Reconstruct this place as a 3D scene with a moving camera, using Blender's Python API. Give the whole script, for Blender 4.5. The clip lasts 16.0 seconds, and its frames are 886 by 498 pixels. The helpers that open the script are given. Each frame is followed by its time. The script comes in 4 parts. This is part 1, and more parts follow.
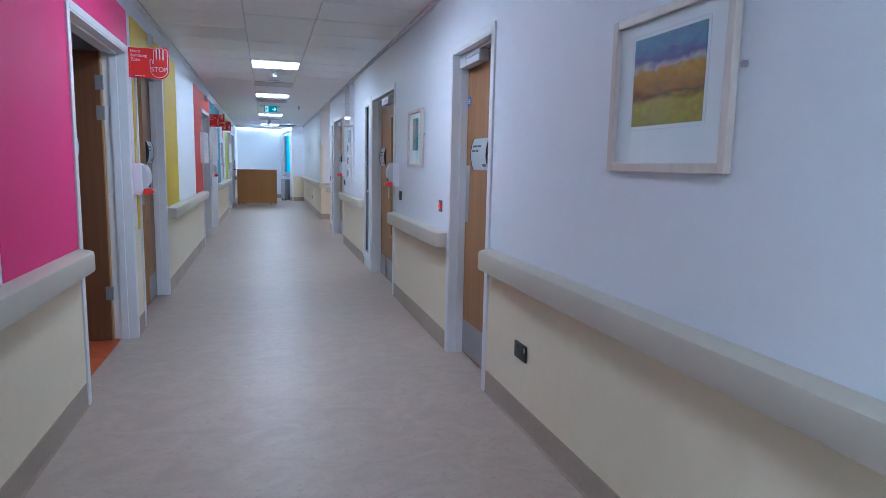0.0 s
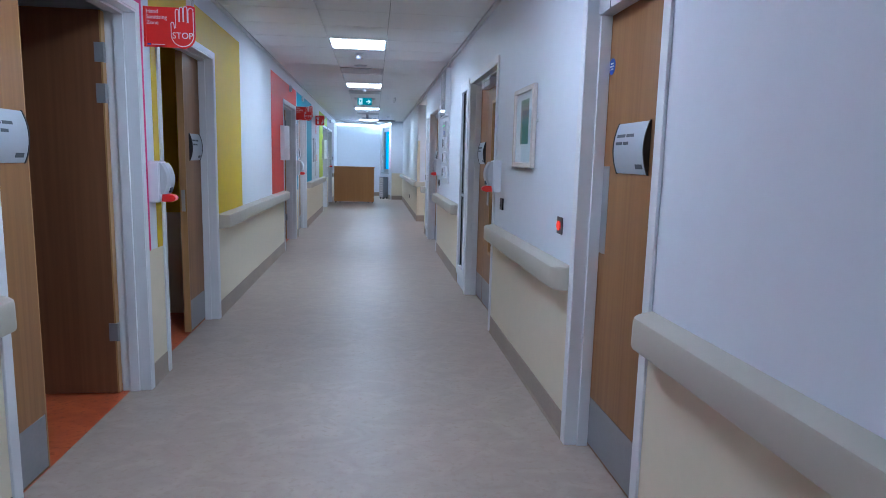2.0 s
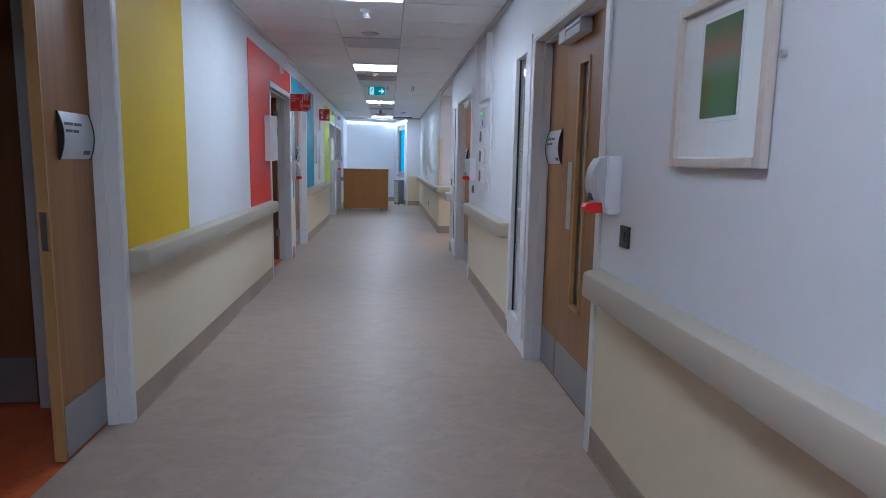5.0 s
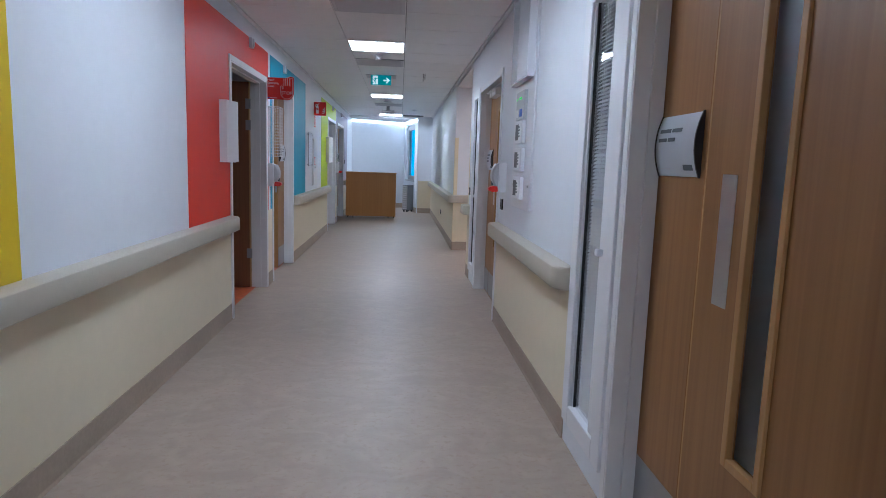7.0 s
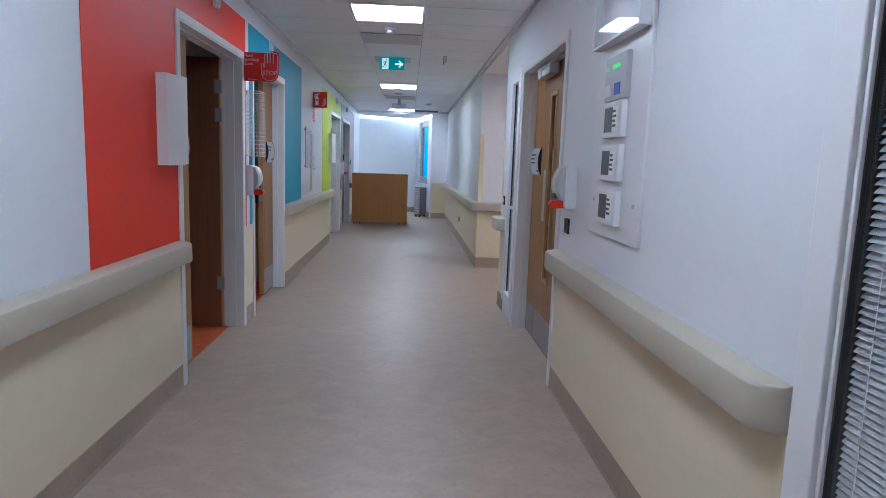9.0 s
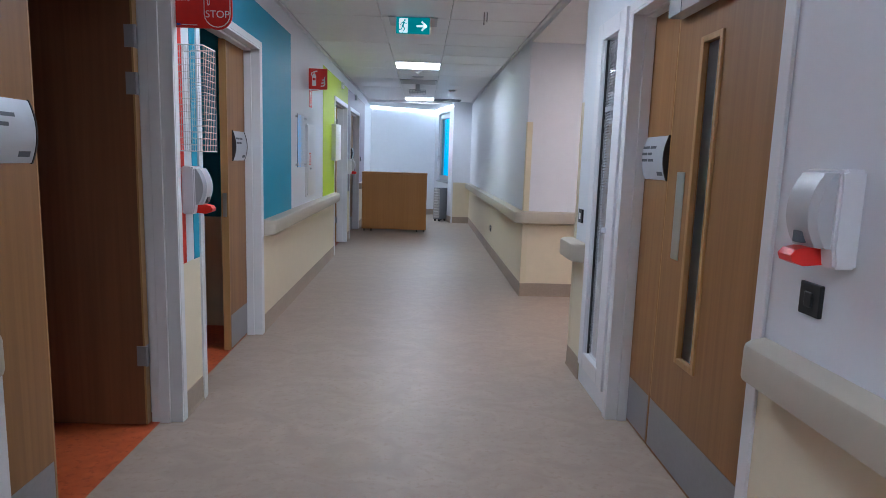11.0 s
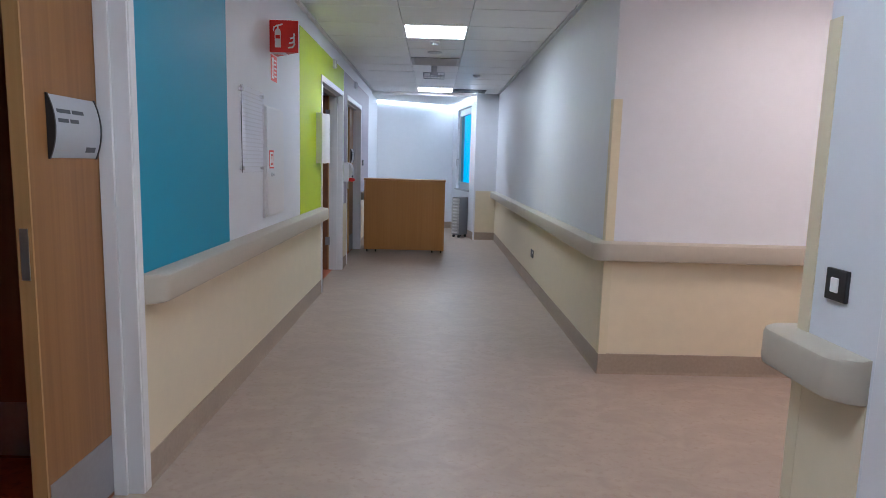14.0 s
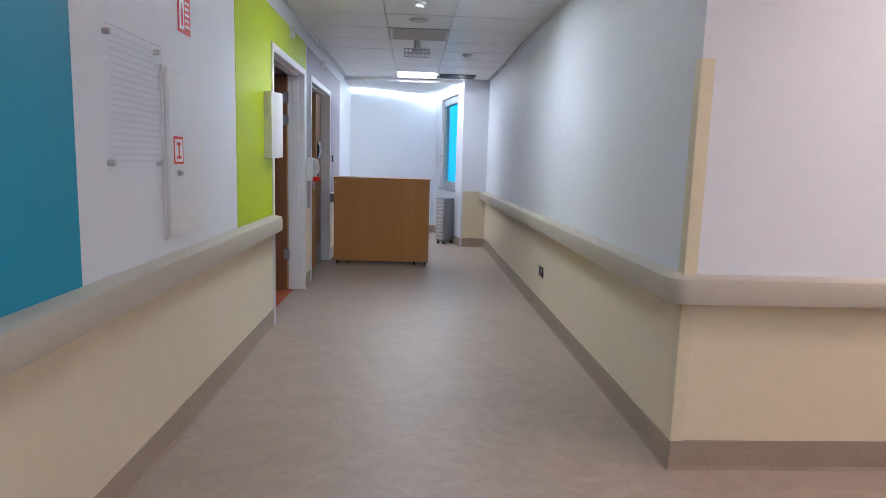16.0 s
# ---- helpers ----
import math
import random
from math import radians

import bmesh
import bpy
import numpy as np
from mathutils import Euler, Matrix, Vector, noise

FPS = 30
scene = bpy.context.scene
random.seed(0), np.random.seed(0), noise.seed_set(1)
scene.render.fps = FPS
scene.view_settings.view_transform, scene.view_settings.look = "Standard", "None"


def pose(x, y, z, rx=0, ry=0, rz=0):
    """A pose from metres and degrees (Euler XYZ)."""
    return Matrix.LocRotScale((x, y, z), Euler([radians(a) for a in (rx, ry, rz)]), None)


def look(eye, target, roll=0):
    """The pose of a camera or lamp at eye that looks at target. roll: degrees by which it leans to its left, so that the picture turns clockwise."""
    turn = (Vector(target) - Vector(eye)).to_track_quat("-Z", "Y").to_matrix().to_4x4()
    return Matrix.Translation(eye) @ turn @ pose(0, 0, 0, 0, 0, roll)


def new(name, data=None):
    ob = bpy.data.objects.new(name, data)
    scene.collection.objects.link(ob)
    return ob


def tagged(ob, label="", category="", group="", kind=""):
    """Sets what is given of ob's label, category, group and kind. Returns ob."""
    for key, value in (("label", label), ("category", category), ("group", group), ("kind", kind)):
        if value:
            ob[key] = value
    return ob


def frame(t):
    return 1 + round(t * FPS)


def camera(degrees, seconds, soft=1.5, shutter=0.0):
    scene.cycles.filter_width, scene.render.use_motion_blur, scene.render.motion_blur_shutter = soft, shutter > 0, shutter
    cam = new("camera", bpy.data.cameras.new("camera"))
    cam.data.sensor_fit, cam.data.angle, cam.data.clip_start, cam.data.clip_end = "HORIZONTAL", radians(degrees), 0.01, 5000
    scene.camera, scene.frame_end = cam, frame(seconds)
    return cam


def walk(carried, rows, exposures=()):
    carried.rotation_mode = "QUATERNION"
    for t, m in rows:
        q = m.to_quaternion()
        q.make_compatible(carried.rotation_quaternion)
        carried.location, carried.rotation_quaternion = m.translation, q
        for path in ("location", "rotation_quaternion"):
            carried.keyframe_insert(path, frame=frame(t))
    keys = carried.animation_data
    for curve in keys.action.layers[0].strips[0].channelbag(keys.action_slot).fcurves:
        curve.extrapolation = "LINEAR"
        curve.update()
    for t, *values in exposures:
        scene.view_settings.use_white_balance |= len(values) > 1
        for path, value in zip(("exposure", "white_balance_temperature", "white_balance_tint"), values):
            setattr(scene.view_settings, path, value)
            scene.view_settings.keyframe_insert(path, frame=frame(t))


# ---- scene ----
cam = camera(71.0, 16.0, soft=0.9)
PATH = [
    (0, (0.0, 1.773, 1.345), (0.544, 3.679, 1.077), 1.2),
    (0.5, (0.127, 2.095, 1.363), (0.555, 4.028, 1.08), 1.0),
    (1, (0.221, 2.466, 1.343), (0.558, 4.419, 1.074), 1.5),
    (1.5, (0.287, 2.846, 1.338), (0.556, 4.81, 1.067), 1.6),
    (2, (0.313, 3.201, 1.357), (0.536, 5.168, 1.072), 1.4),
    (2.5, (0.302, 3.536, 1.351), (0.5, 5.506, 1.072), 1.5),
    (3, (0.302, 3.911, 1.341), (0.485, 5.883, 1.063), 1.6),
    (3.5, (0.32, 4.287, 1.339), (0.494, 6.259, 1.053), 1.6),
    (4, (0.313, 4.612, 1.318), (0.503, 6.584, 1.043), 1.6),
    (4.2, (0.312, 4.735, 1.328), (0.502, 6.706, 1.046), 1.4),
    (6.3, (0.367, 6.499, 1.323), (0.526, 8.474, 1.049), 1.4),
    (6.5, (0.399, 6.687, 1.356), (0.551, 8.661, 1.069), 1.8),
    (7, (0.41, 7.099, 1.338), (0.554, 9.075, 1.067), 1.9),
    (7.5, (0.402, 7.511, 1.361), (0.538, 9.486, 1.082), 2.0),
    (8, (0.386, 7.895, 1.377), (0.516, 9.87, 1.092), 1.9),
    (8.5, (0.348, 8.234, 1.371), (0.485, 10.209, 1.09), 1.8),
    (9, (0.34, 8.656, 1.357), (0.456, 10.633, 1.083), 2.0),
    (9.2, (0.344, 8.833, 1.345), (0.451, 10.812, 1.075), 1.9),
    (11.3, (0.172, 10.804, 1.361), (0.246, 12.782, 1.073), 1.8),
    (11.5, (0.143, 10.936, 1.349), (0.224, 12.914, 1.069), 1.8),
    (12, (0.135, 11.35, 1.331), (0.209, 13.33, 1.059), 1.9),
    (12.5, (0.128, 11.728, 1.334), (0.194, 13.708, 1.058), 1.8),
    (13, (0.141, 12.09, 1.341), (0.194, 14.07, 1.062), 1.8),
    (13.5, (0.167, 12.488, 1.335), (0.202, 14.468, 1.058), 1.7),
    (14, (0.158, 12.88, 1.319), (0.192, 14.861, 1.049), 1.6),
    (14.5, (0.155, 13.26, 1.331), (0.168, 15.241, 1.055), 1.6),
    (15, (0.156, 13.592, 1.347), (0.149, 15.572, 1.064), 1.8),
    (15.5, (0.122, 13.933, 1.32), (0.137, 15.915, 1.047), 2.0),
    (16, (0.102, 14.254, 1.301), (0.206, 16.233, 1.025), 1.7),
]
walk(cam, [(t, look(eye, target, roll)) for t, eye, target, roll in PATH],
     [(0, 0.06, 5000, 7), (2, -0.04, 4950, 7), (3.5, -0.27, 5150, 8.5), (7, -0.22, 5450, 10), (9, -0.18, 5450, 9.5), (12.5, -0.15, 5750, 11.5), (14, -0.15, 5820, 12.5), (16, 0.05, 5950, 14)])

# ---------- world and light ----------
world = bpy.data.worlds.new("sky")
scene.world = world
world.use_nodes = True
wn = world.node_tree
sky = wn.nodes.new("ShaderNodeTexSky")
sky.sky_type = "NISHITA"
sky.sun_disc = False
sky.sun_elevation = radians(32)
sky.sun_rotation = radians(235)
wn.links.new(sky.outputs["Color"], wn.nodes["Background"].inputs["Color"])
wn.nodes["Background"].inputs["Strength"].default_value = 0.15
sun = new("sun", bpy.data.lights.new("sun", "SUN"))
sun.data.energy, sun.data.angle = 1.0, radians(12)
sun.data.color = (1.0, 0.95, 0.88)
sun.matrix_world = look((-20, -14, 16), (0, 0, 0))
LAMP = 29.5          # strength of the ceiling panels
COVE = 16.0         # strength of the cove strips

# ---------- materials ----------


def material(name, colour, rough=0.6, metal=0.0, vary=0.06, scale=6.0, bump=0.0, bump_scale=120.0, stretch=(1, 1, 1), spec=0.5, coat=0.0):
    """A painted or moulded surface: two scales of colour variation, gloss variation and fine relief."""
    m = bpy.data.materials.new(name)
    m.use_nodes = True
    t = m.node_tree
    b = t.nodes["Principled BSDF"]
    b.inputs["Metallic"].default_value = metal
    b.inputs["Specular IOR Level"].default_value = spec
    b.inputs["Coat Weight"].default_value = coat
    co = t.nodes.new("ShaderNodeTexCoord")
    mp = t.nodes.new("ShaderNodeMapping")
    mp.inputs["Scale"].default_value = stretch
    t.links.new(co.outputs["Object"], mp.inputs["Vector"])
    big = t.nodes.new("ShaderNodeTexNoise")
    big.inputs["Scale"].default_value = scale * 0.25
    big.inputs["Detail"].default_value = 3
    fine = t.nodes.new("ShaderNodeTexNoise")
    fine.inputs["Scale"].default_value = scale * 6
    fine.inputs["Detail"].default_value = 4
    add = t.nodes.new("ShaderNodeMath")
    add.operation = "ADD"
    for n in (big, fine):
        t.links.new(mp.outputs["Vector"], n.inputs["Vector"])
    t.links.new(big.outputs["Fac"], add.inputs[0])
    t.links.new(fine.outputs["Fac"], add.inputs[1])
    ramp = t.nodes.new("ShaderNodeMapRange")
    ramp.inputs["From Min"].default_value, ramp.inputs["From Max"].default_value = 0.6, 1.4
    t.links.new(add.outputs["Value"], ramp.inputs["Value"])
    mix = t.nodes.new("ShaderNodeMix")
    mix.data_type = "RGBA"
    c = Vector(colour)
    mix.inputs["A"].default_value = (*(c * (1 - vary)), 1)
    mix.inputs["B"].default_value = (*[min(1, v * (1 + vary)) for v in c], 1)
    t.links.new(ramp.outputs["Result"], mix.inputs["Factor"])
    t.links.new(mix.outputs["Result"], b.inputs["Base Color"])
    gl = t.nodes.new("ShaderNodeMapRange")
    gl.inputs["To Min"].default_value, gl.inputs["To Max"].default_value = rough * 0.88, min(1, rough * 1.12)
    t.links.new(fine.outputs["Fac"], gl.inputs["Value"])
    t.links.new(gl.outputs["Result"], b.inputs["Roughness"])
    if bump:
        rel = t.nodes.new("ShaderNodeTexNoise")
        rel.inputs["Scale"].default_value = bump_scale
        rel.inputs["Detail"].default_value = 3
        t.links.new(mp.outputs["Vector"], rel.inputs["Vector"])
        bp = t.nodes.new("ShaderNodeBump")
        bp.inputs["Strength"].default_value = bump
        bp.inputs["Distance"].default_value = 0.002
        t.links.new(rel.outputs["Fac"], bp.inputs["Height"])
        t.links.new(bp.outputs["Normal"], b.inputs["Normal"])
    return m


def vinyl_floor(name, dark, light, tone):
    """Marbled sheet vinyl: short streaks along the corridor, flecks, satin gloss."""
    m = bpy.data.materials.new(name)
    m.use_nodes = True
    t = m.node_tree
    b = t.nodes["Principled BSDF"]
    co = t.nodes.new("ShaderNodeTexCoord")
    def tex(scale, sx, sy, detail, distort=0.0):
        mp = t.nodes.new("ShaderNodeMapping")
        mp.inputs["Scale"].default_value = (sx, sy, 1)
        n = t.nodes.new("ShaderNodeTexNoise")
        n.inputs["Scale"].default_value, n.inputs["Detail"].default_value = scale, detail
        n.inputs["Distortion"].default_value = distort
        t.links.new(co.outputs["Object"], mp.inputs["Vector"])
        t.links.new(mp.outputs["Vector"], n.inputs["Vector"])
        return n
    streak = tex(4.5, 0.9, 1.15, 6, 1.6)
    cloud = tex(0.7, 1, 1, 2)
    fleck = tex(34, 0.9, 1.0, 3)
    def mixed(fac, a, bcol, lo, hi):
        r = t.nodes.new("ShaderNodeMapRange")
        r.inputs["From Min"].default_value, r.inputs["From Max"].default_value = lo, hi
        t.links.new(fac.outputs["Fac"], r.inputs["Value"])
        x = t.nodes.new("ShaderNodeMix")
        x.data_type = "RGBA"
        for key, val in (("A", a), ("B", bcol)):
            if isinstance(val, tuple):
                x.inputs[key].default_value = (*val, 1)
            else:
                t.links.new(val, x.inputs[key])
        t.links.new(r.outputs["Result"], x.inputs["Factor"])
        return x.outputs["Result"]
    base = mixed(streak, dark, light, 0.34, 0.66)
    base = mixed(fleck, tone, base, 0.28, 0.46)
    flat = t.nodes.new("ShaderNodeMix")
    flat.data_type, flat.blend_type = "RGBA", "MULTIPLY"
    t.links.new(base, flat.inputs["A"])
    cg = t.nodes.new("ShaderNodeMix")
    cg.data_type = "RGBA"
    t.links.new(cloud.outputs["Fac"], cg.inputs["Factor"])
    cg.inputs["A"].default_value, cg.inputs["B"].default_value = (0.75, 0.75, 0.75, 1), (1, 1, 1, 1)
    t.links.new(cg.outputs["Result"], flat.inputs["B"])
    flat.inputs["Factor"].default_value = 0.6
    t.links.new(flat.outputs["Result"], b.inputs["Base Color"])
    r = t.nodes.new("ShaderNodeMapRange")
    r.inputs["To Min"].default_value, r.inputs["To Max"].default_value = 0.37, 0.46
    t.links.new(streak.outputs["Fac"], r.inputs["Value"])
    t.links.new(r.outputs["Result"], b.inputs["Roughness"])
    bp = t.nodes.new("ShaderNodeBump")
    bp.inputs["Strength"].default_value, bp.inputs["Distance"].default_value = 0.06, 0.002
    t.links.new(fleck.outputs["Fac"], bp.inputs["Height"])
    t.links.new(bp.outputs["Normal"], b.inputs["Normal"])
    return m


def wood(name, dark, light, rough=0.42):
    """Vertical-grained oak veneer."""
    m = bpy.data.materials.new(name)
    m.use_nodes = True
    t = m.node_tree
    b = t.nodes["Principled BSDF"]
    b.inputs["Roughness"].default_value = rough
    co = t.nodes.new("ShaderNodeTexCoord")
    def tex(sx, sz, scale, detail):
        mp = t.nodes.new("ShaderNodeMapping")
        mp.inputs["Scale"].default_value = (sx, sx, sz)
        n = t.nodes.new("ShaderNodeTexNoise")
        n.inputs["Scale"].default_value, n.inputs["Detail"].default_value = scale, detail
        n.inputs["Distortion"].default_value = 0.3
        t.links.new(co.outputs["Object"], mp.inputs["Vector"])
        t.links.new(mp.outputs["Vector"], n.inputs["Vector"])
        return n
    grain = tex(14, 0.35, 3, 6)
    broad = tex(3, 0.12, 1.5, 3)
    add = t.nodes.new("ShaderNodeMath")
    add.operation = "ADD"
    t.links.new(grain.outputs["Fac"], add.inputs[0])
    t.links.new(broad.outputs["Fac"], add.inputs[1])
    r = t.nodes.new("ShaderNodeMapRange")
    r.inputs["From Min"].default_value, r.inputs["From Max"].default_value = 0.7, 1.3
    t.links.new(add.outputs["Value"], r.inputs["Value"])
    x = t.nodes.new("ShaderNodeMix")
    x.data_type = "RGBA"
    x.inputs["A"].default_value, x.inputs["B"].default_value = (*dark, 1), (*light, 1)
    t.links.new(r.outputs["Result"], x.inputs["Factor"])
    t.links.new(x.outputs["Result"], b.inputs["Base Color"])
    bp = t.nodes.new("ShaderNodeBump")
    bp.inputs["Strength"].default_value, bp.inputs["Distance"].default_value = 0.08, 0.001
    t.links.new(grain.outputs["Fac"], bp.inputs["Height"])
    t.links.new(bp.outputs["Normal"], b.inputs["Normal"])
    return m


def glowing(name, colour, strength):
    m = bpy.data.materials.new(name)
    m.use_nodes = True
    b = m.node_tree.nodes["Principled BSDF"]
    b.inputs["Base Color"].default_value = (*colour, 1)
    b.inputs["Emission Color"].default_value = (*colour, 1)
    b.inputs["Emission Strength"].default_value = strength
    return m


def glass(name, colour=(1, 1, 1), rough=0.02, ior=1.45):
    m = bpy.data.materials.new(name)
    m.use_nodes = True
    b = m.node_tree.nodes["Principled BSDF"]
    b.inputs["Base Color"].default_value = (*colour, 1)
    b.inputs["Transmission Weight"].default_value = 1
    b.inputs["Roughness"].default_value, b.inputs["IOR"].default_value = rough, ior
    return m


WHITE = material("white wall paint", (0.72, 0.74, 0.79), 0.52, spec=0.35, vary=0.025, scale=1.6, bump=0.10, bump_scale=160)
PINK = material("magenta wall sheet", (0.72, 0.035, 0.20), 0.48, spec=0.2, vary=0.05, scale=2, bump=0.06)
YELLOW = material("yellow wall sheet", (0.72, 0.50, 0.015), 0.48, spec=0.2, vary=0.05, scale=2, bump=0.06)
RED = material("red wall sheet", (0.74, 0.040, 0.018), 0.48, spec=0.2, vary=0.05, scale=2, bump=0.06)
TEAL = material("teal wall sheet", (0.028, 0.31, 0.47), 0.48, spec=0.2, vary=0.05, scale=2, bump=0.06)
GREEN = material("lime green wall sheet", (0.44, 0.55, 0.012), 0.48, spec=0.2, vary=0.05, scale=2, bump=0.06)
LILAC = material("lilac grey wall sheet", (0.36, 0.32, 0.38), 0.48, spec=0.2, vary=0.05, scale=2, bump=0.06)
CREAM = material("cream dado sheet", (0.74, 0.655, 0.485), 0.40, vary=0.04, scale=2, bump=0.06)
SKIRT = material("taupe vinyl skirting", (0.36, 0.287, 0.222), 0.5, vary=0.14, scale=9, bump=0.1)
RAIL = material("beige rail cover", (0.49, 0.445, 0.365), 0.45, vary=0.03, scale=5, bump=0.25, bump_scale=700)
GUARD = material("cream corner guard", (0.72, 0.64, 0.46), 0.45, vary=0.03, scale=5)
TRIM = material("white satin frame paint", (0.72, 0.72, 0.74), 0.36, vary=0.02, scale=2)
PLASTER = material("ceiling plaster", (0.76, 0.76, 0.77), 0.7, vary=0.03, scale=2, bump=0.1)
TILE = material("metal ceiling tile", (0.78, 0.77, 0.77), 0.36, vary=0.035, scale=1.5, bump=0.03, bump_scale=25)
GAP = material("ceiling void", (0.10, 0.10, 0.10), 0.8)
FLOOR = vinyl_floor("marbled taupe vinyl", (0.400, 0.314, 0.252), (0.464, 0.372, 0.300), (0.394, 0.300, 0.232))
ORANGE_FLOOR = vinyl_floor("marbled orange vinyl", (0.52, 0.095, 0.03), (0.66, 0.15, 0.05), (0.42, 0.07, 0.025))
OAK = wood("oak veneer", (0.232, 0.105, 0.033), (0.326, 0.160, 0.055))
# Darker and slightly redder than OAK; used on open wide leaves and inner doors.
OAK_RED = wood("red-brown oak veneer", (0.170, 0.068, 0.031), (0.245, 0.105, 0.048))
OAK_EDGE = wood("pale oak lipping", (0.40, 0.22, 0.085), (0.50, 0.29, 0.12))
BEECH = wood("orange beech laminate", (0.43, 0.185, 0.046), (0.49, 0.220, 0.060), 0.42)
STEEL = material("brushed steel", (0.56, 0.56, 0.57), 0.32, metal=0.9, vary=0.06, scale=12, stretch=(1, 1, 8))
HINGE_STEEL = material("satin hinge steel", (0.30, 0.30, 0.32), 0.42, metal=0.35, vary=0.05, scale=20)
KICK = material("satin kick plate", (0.36, 0.36, 0.38), 0.42, metal=0.6, vary=0.08, scale=8)
SILVER = material("silver sign face", (0.50, 0.53, 0.58), 0.38, metal=0.35, vary=0.03)
DARKTXT = material("dark grey print", (0.085, 0.095, 0.115), 0.6)
FAINT = material("faint grey print", (0.64, 0.65, 0.68), 0.6)
BLACK = material("black plastic", (0.018, 0.018, 0.02), 0.38)
WPLAST = material("white plastic", (0.74, 0.74, 0.78), 0.34, vary=0.02, scale=3)
GPLAST = material("pale grey plastic", (0.50, 0.50, 0.53), 0.35, vary=0.03, scale=8)
REDP = material("red plastic", (0.75, 0.022, 0.015), 0.36, vary=0.04)
SIGNRED = material("red sign face", (0.72, 0.02, 0.012), 0.40, vary=0.04)
SIGNWHITE = material("white print", (0.85, 0.85, 0.85), 0.5)
SIGNGREEN = glowing("lit green sign face", (0.0, 0.17, 0.18), 1.0)
SIGNLIT = glowing("lit white print", (0.75, 0.9, 0.9), 0.9)
BLUE = material("blue disc print", (0.02, 0.10, 0.55), 0.4)
PALEFRAME = wood("limed wood moulding", (0.54, 0.47, 0.42), (0.66, 0.58, 0.52))
MOUNT = material("ivory picture mount", (0.74, 0.74, 0.72), 0.6, vary=0.02)
TROLLEY = material("grey metal casing", (0.26, 0.27, 0.29), 0.4, metal=0.4)
ALU = material("grey window profile", (0.42, 0.44, 0.47), 0.4, metal=0.3)
DARKMET = material("dark grey grille", (0.12, 0.12, 0.13), 0.5, metal=0.3)
CHROME_WIRE = material("white coated wire", (0.72, 0.72, 0.72), 0.35)
CAB_PAINT = material("white cabinet enamel", (0.72, 0.72, 0.74), 0.36, vary=0.02, scale=4)
SLAT = material("white blind slat", (0.52, 0.54, 0.58), 0.45)
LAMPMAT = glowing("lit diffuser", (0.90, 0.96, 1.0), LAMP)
SIDELAMP = glowing("lit warm diffuser", (1.0, 0.80, 0.70), LAMP * 0.9)
SKYCARD = glowing("bright blue sky", (0.015, 0.52, 0.85), 1.0)
COVEMAT = glowing("lit cove strip", (0.80, 0.92, 1.0), COVE)
LEDG = glowing("green display", (0.05, 0.9, 0.1), 1.2)
LEDR = glowing("lit red ring", (1.0, 0.05, 0.02), 1.3)
GLASS = glass("clear glass")
FROST = glass("obscured glass", (0.62, 0.68, 0.76), 0.35)
CYAN = glass("blue tinted glass", (0.35, 0.86, 1.0), 0.0, 1.05)
ACRYL = glass("clear acrylic", (0.97, 0.98, 1.0), 0.02, 1.16)
THIN_ACRYL = glass("thin clear acrylic", (0.98, 0.98, 1.0), 0.02, 1.06)

# ---------- building helpers ----------


def box(bm, x0, x1, y0, y1, z0, z1, bevel=0.0, segments=2):
    x0, x1 = min(x0, x1), max(x0, x1)
    y0, y1 = min(y0, y1), max(y0, y1)
    z0, z1 = min(z0, z1), max(z0, z1)
    r = bmesh.ops.create_cube(bm, size=1, matrix=Matrix.LocRotScale(((x0 + x1) / 2, (y0 + y1) / 2, (z0 + z1) / 2), None, (x1 - x0, y1 - y0, z1 - z0)))
    if bevel:
        edges = {e for v in r["verts"] for e in v.link_edges}
        bmesh.ops.bevel(bm, geom=list(edges), offset=bevel, segments=segments, affect="EDGES", profile=0.5)
    return bm


def boxes(*dims, bevel=0.0):
    bm = bmesh.new()
    for d in dims:
        box(bm, *d, bevel=bevel)
    return bm


def rod(bm, a, b, r, sides=10):
    a, b = Vector(a), Vector(b)
    m = Matrix.Translation((a + b) / 2) @ (b - a).to_track_quat("Z", "Y").to_matrix().to_4x4()
    bmesh.ops.create_cone(bm, cap_ends=True, segments=sides, radius1=r, radius2=r, depth=(b - a).length, matrix=m)
    return bm


def loft(bm, rings, close=True):
    """Skin a row of rings of equal length; cap both ends."""
    vs = [[bm.verts.new(p) for p in ring] for ring in rings]
    n = len(vs[0])
    for a, b in zip(vs, vs[1:]):
        for i in range(n if close else n - 1):
            bm.faces.new((a[i], a[(i + 1) % n], b[(i + 1) % n], b[i]))
    if close:
        bm.faces.new(vs[0][::-1])
        bm.faces.new(vs[-1])
    bmesh.ops.recalc_face_normals(bm, faces=bm.faces[:])
    return bm


def prism(bm, outline, y0, y1):
    """An outline in x and z, extruded along y."""
    return loft(bm, [[(x, y0, z) for x, z in outline], [(x, y1, z) for x, z in outline]])


def stroke(bm, pts, w, y=0.0, d=0.0015):
    """A flat ribbon along points in x and z, standing d proud of y."""
    for (x0, z0), (x1, z1) in zip(pts, pts[1:]):
        u = Vector((x1 - x0, z1 - z0))
        if u.length < 1e-6:
            continue
        u.normalize()
        n = Vector((-u.y, u.x)) * (w / 2)
        e = u * (w * 0.3)
        prism(bm, [(x0 - e.x + n.x, z0 - e.y + n.y), (x0 - e.x - n.x, z0 - e.y - n.y), (x1 + e.x - n.x, z1 + e.y - n.y), (x1 + e.x + n.x, z1 + e.y + n.y)], y - d, y)
    return bm


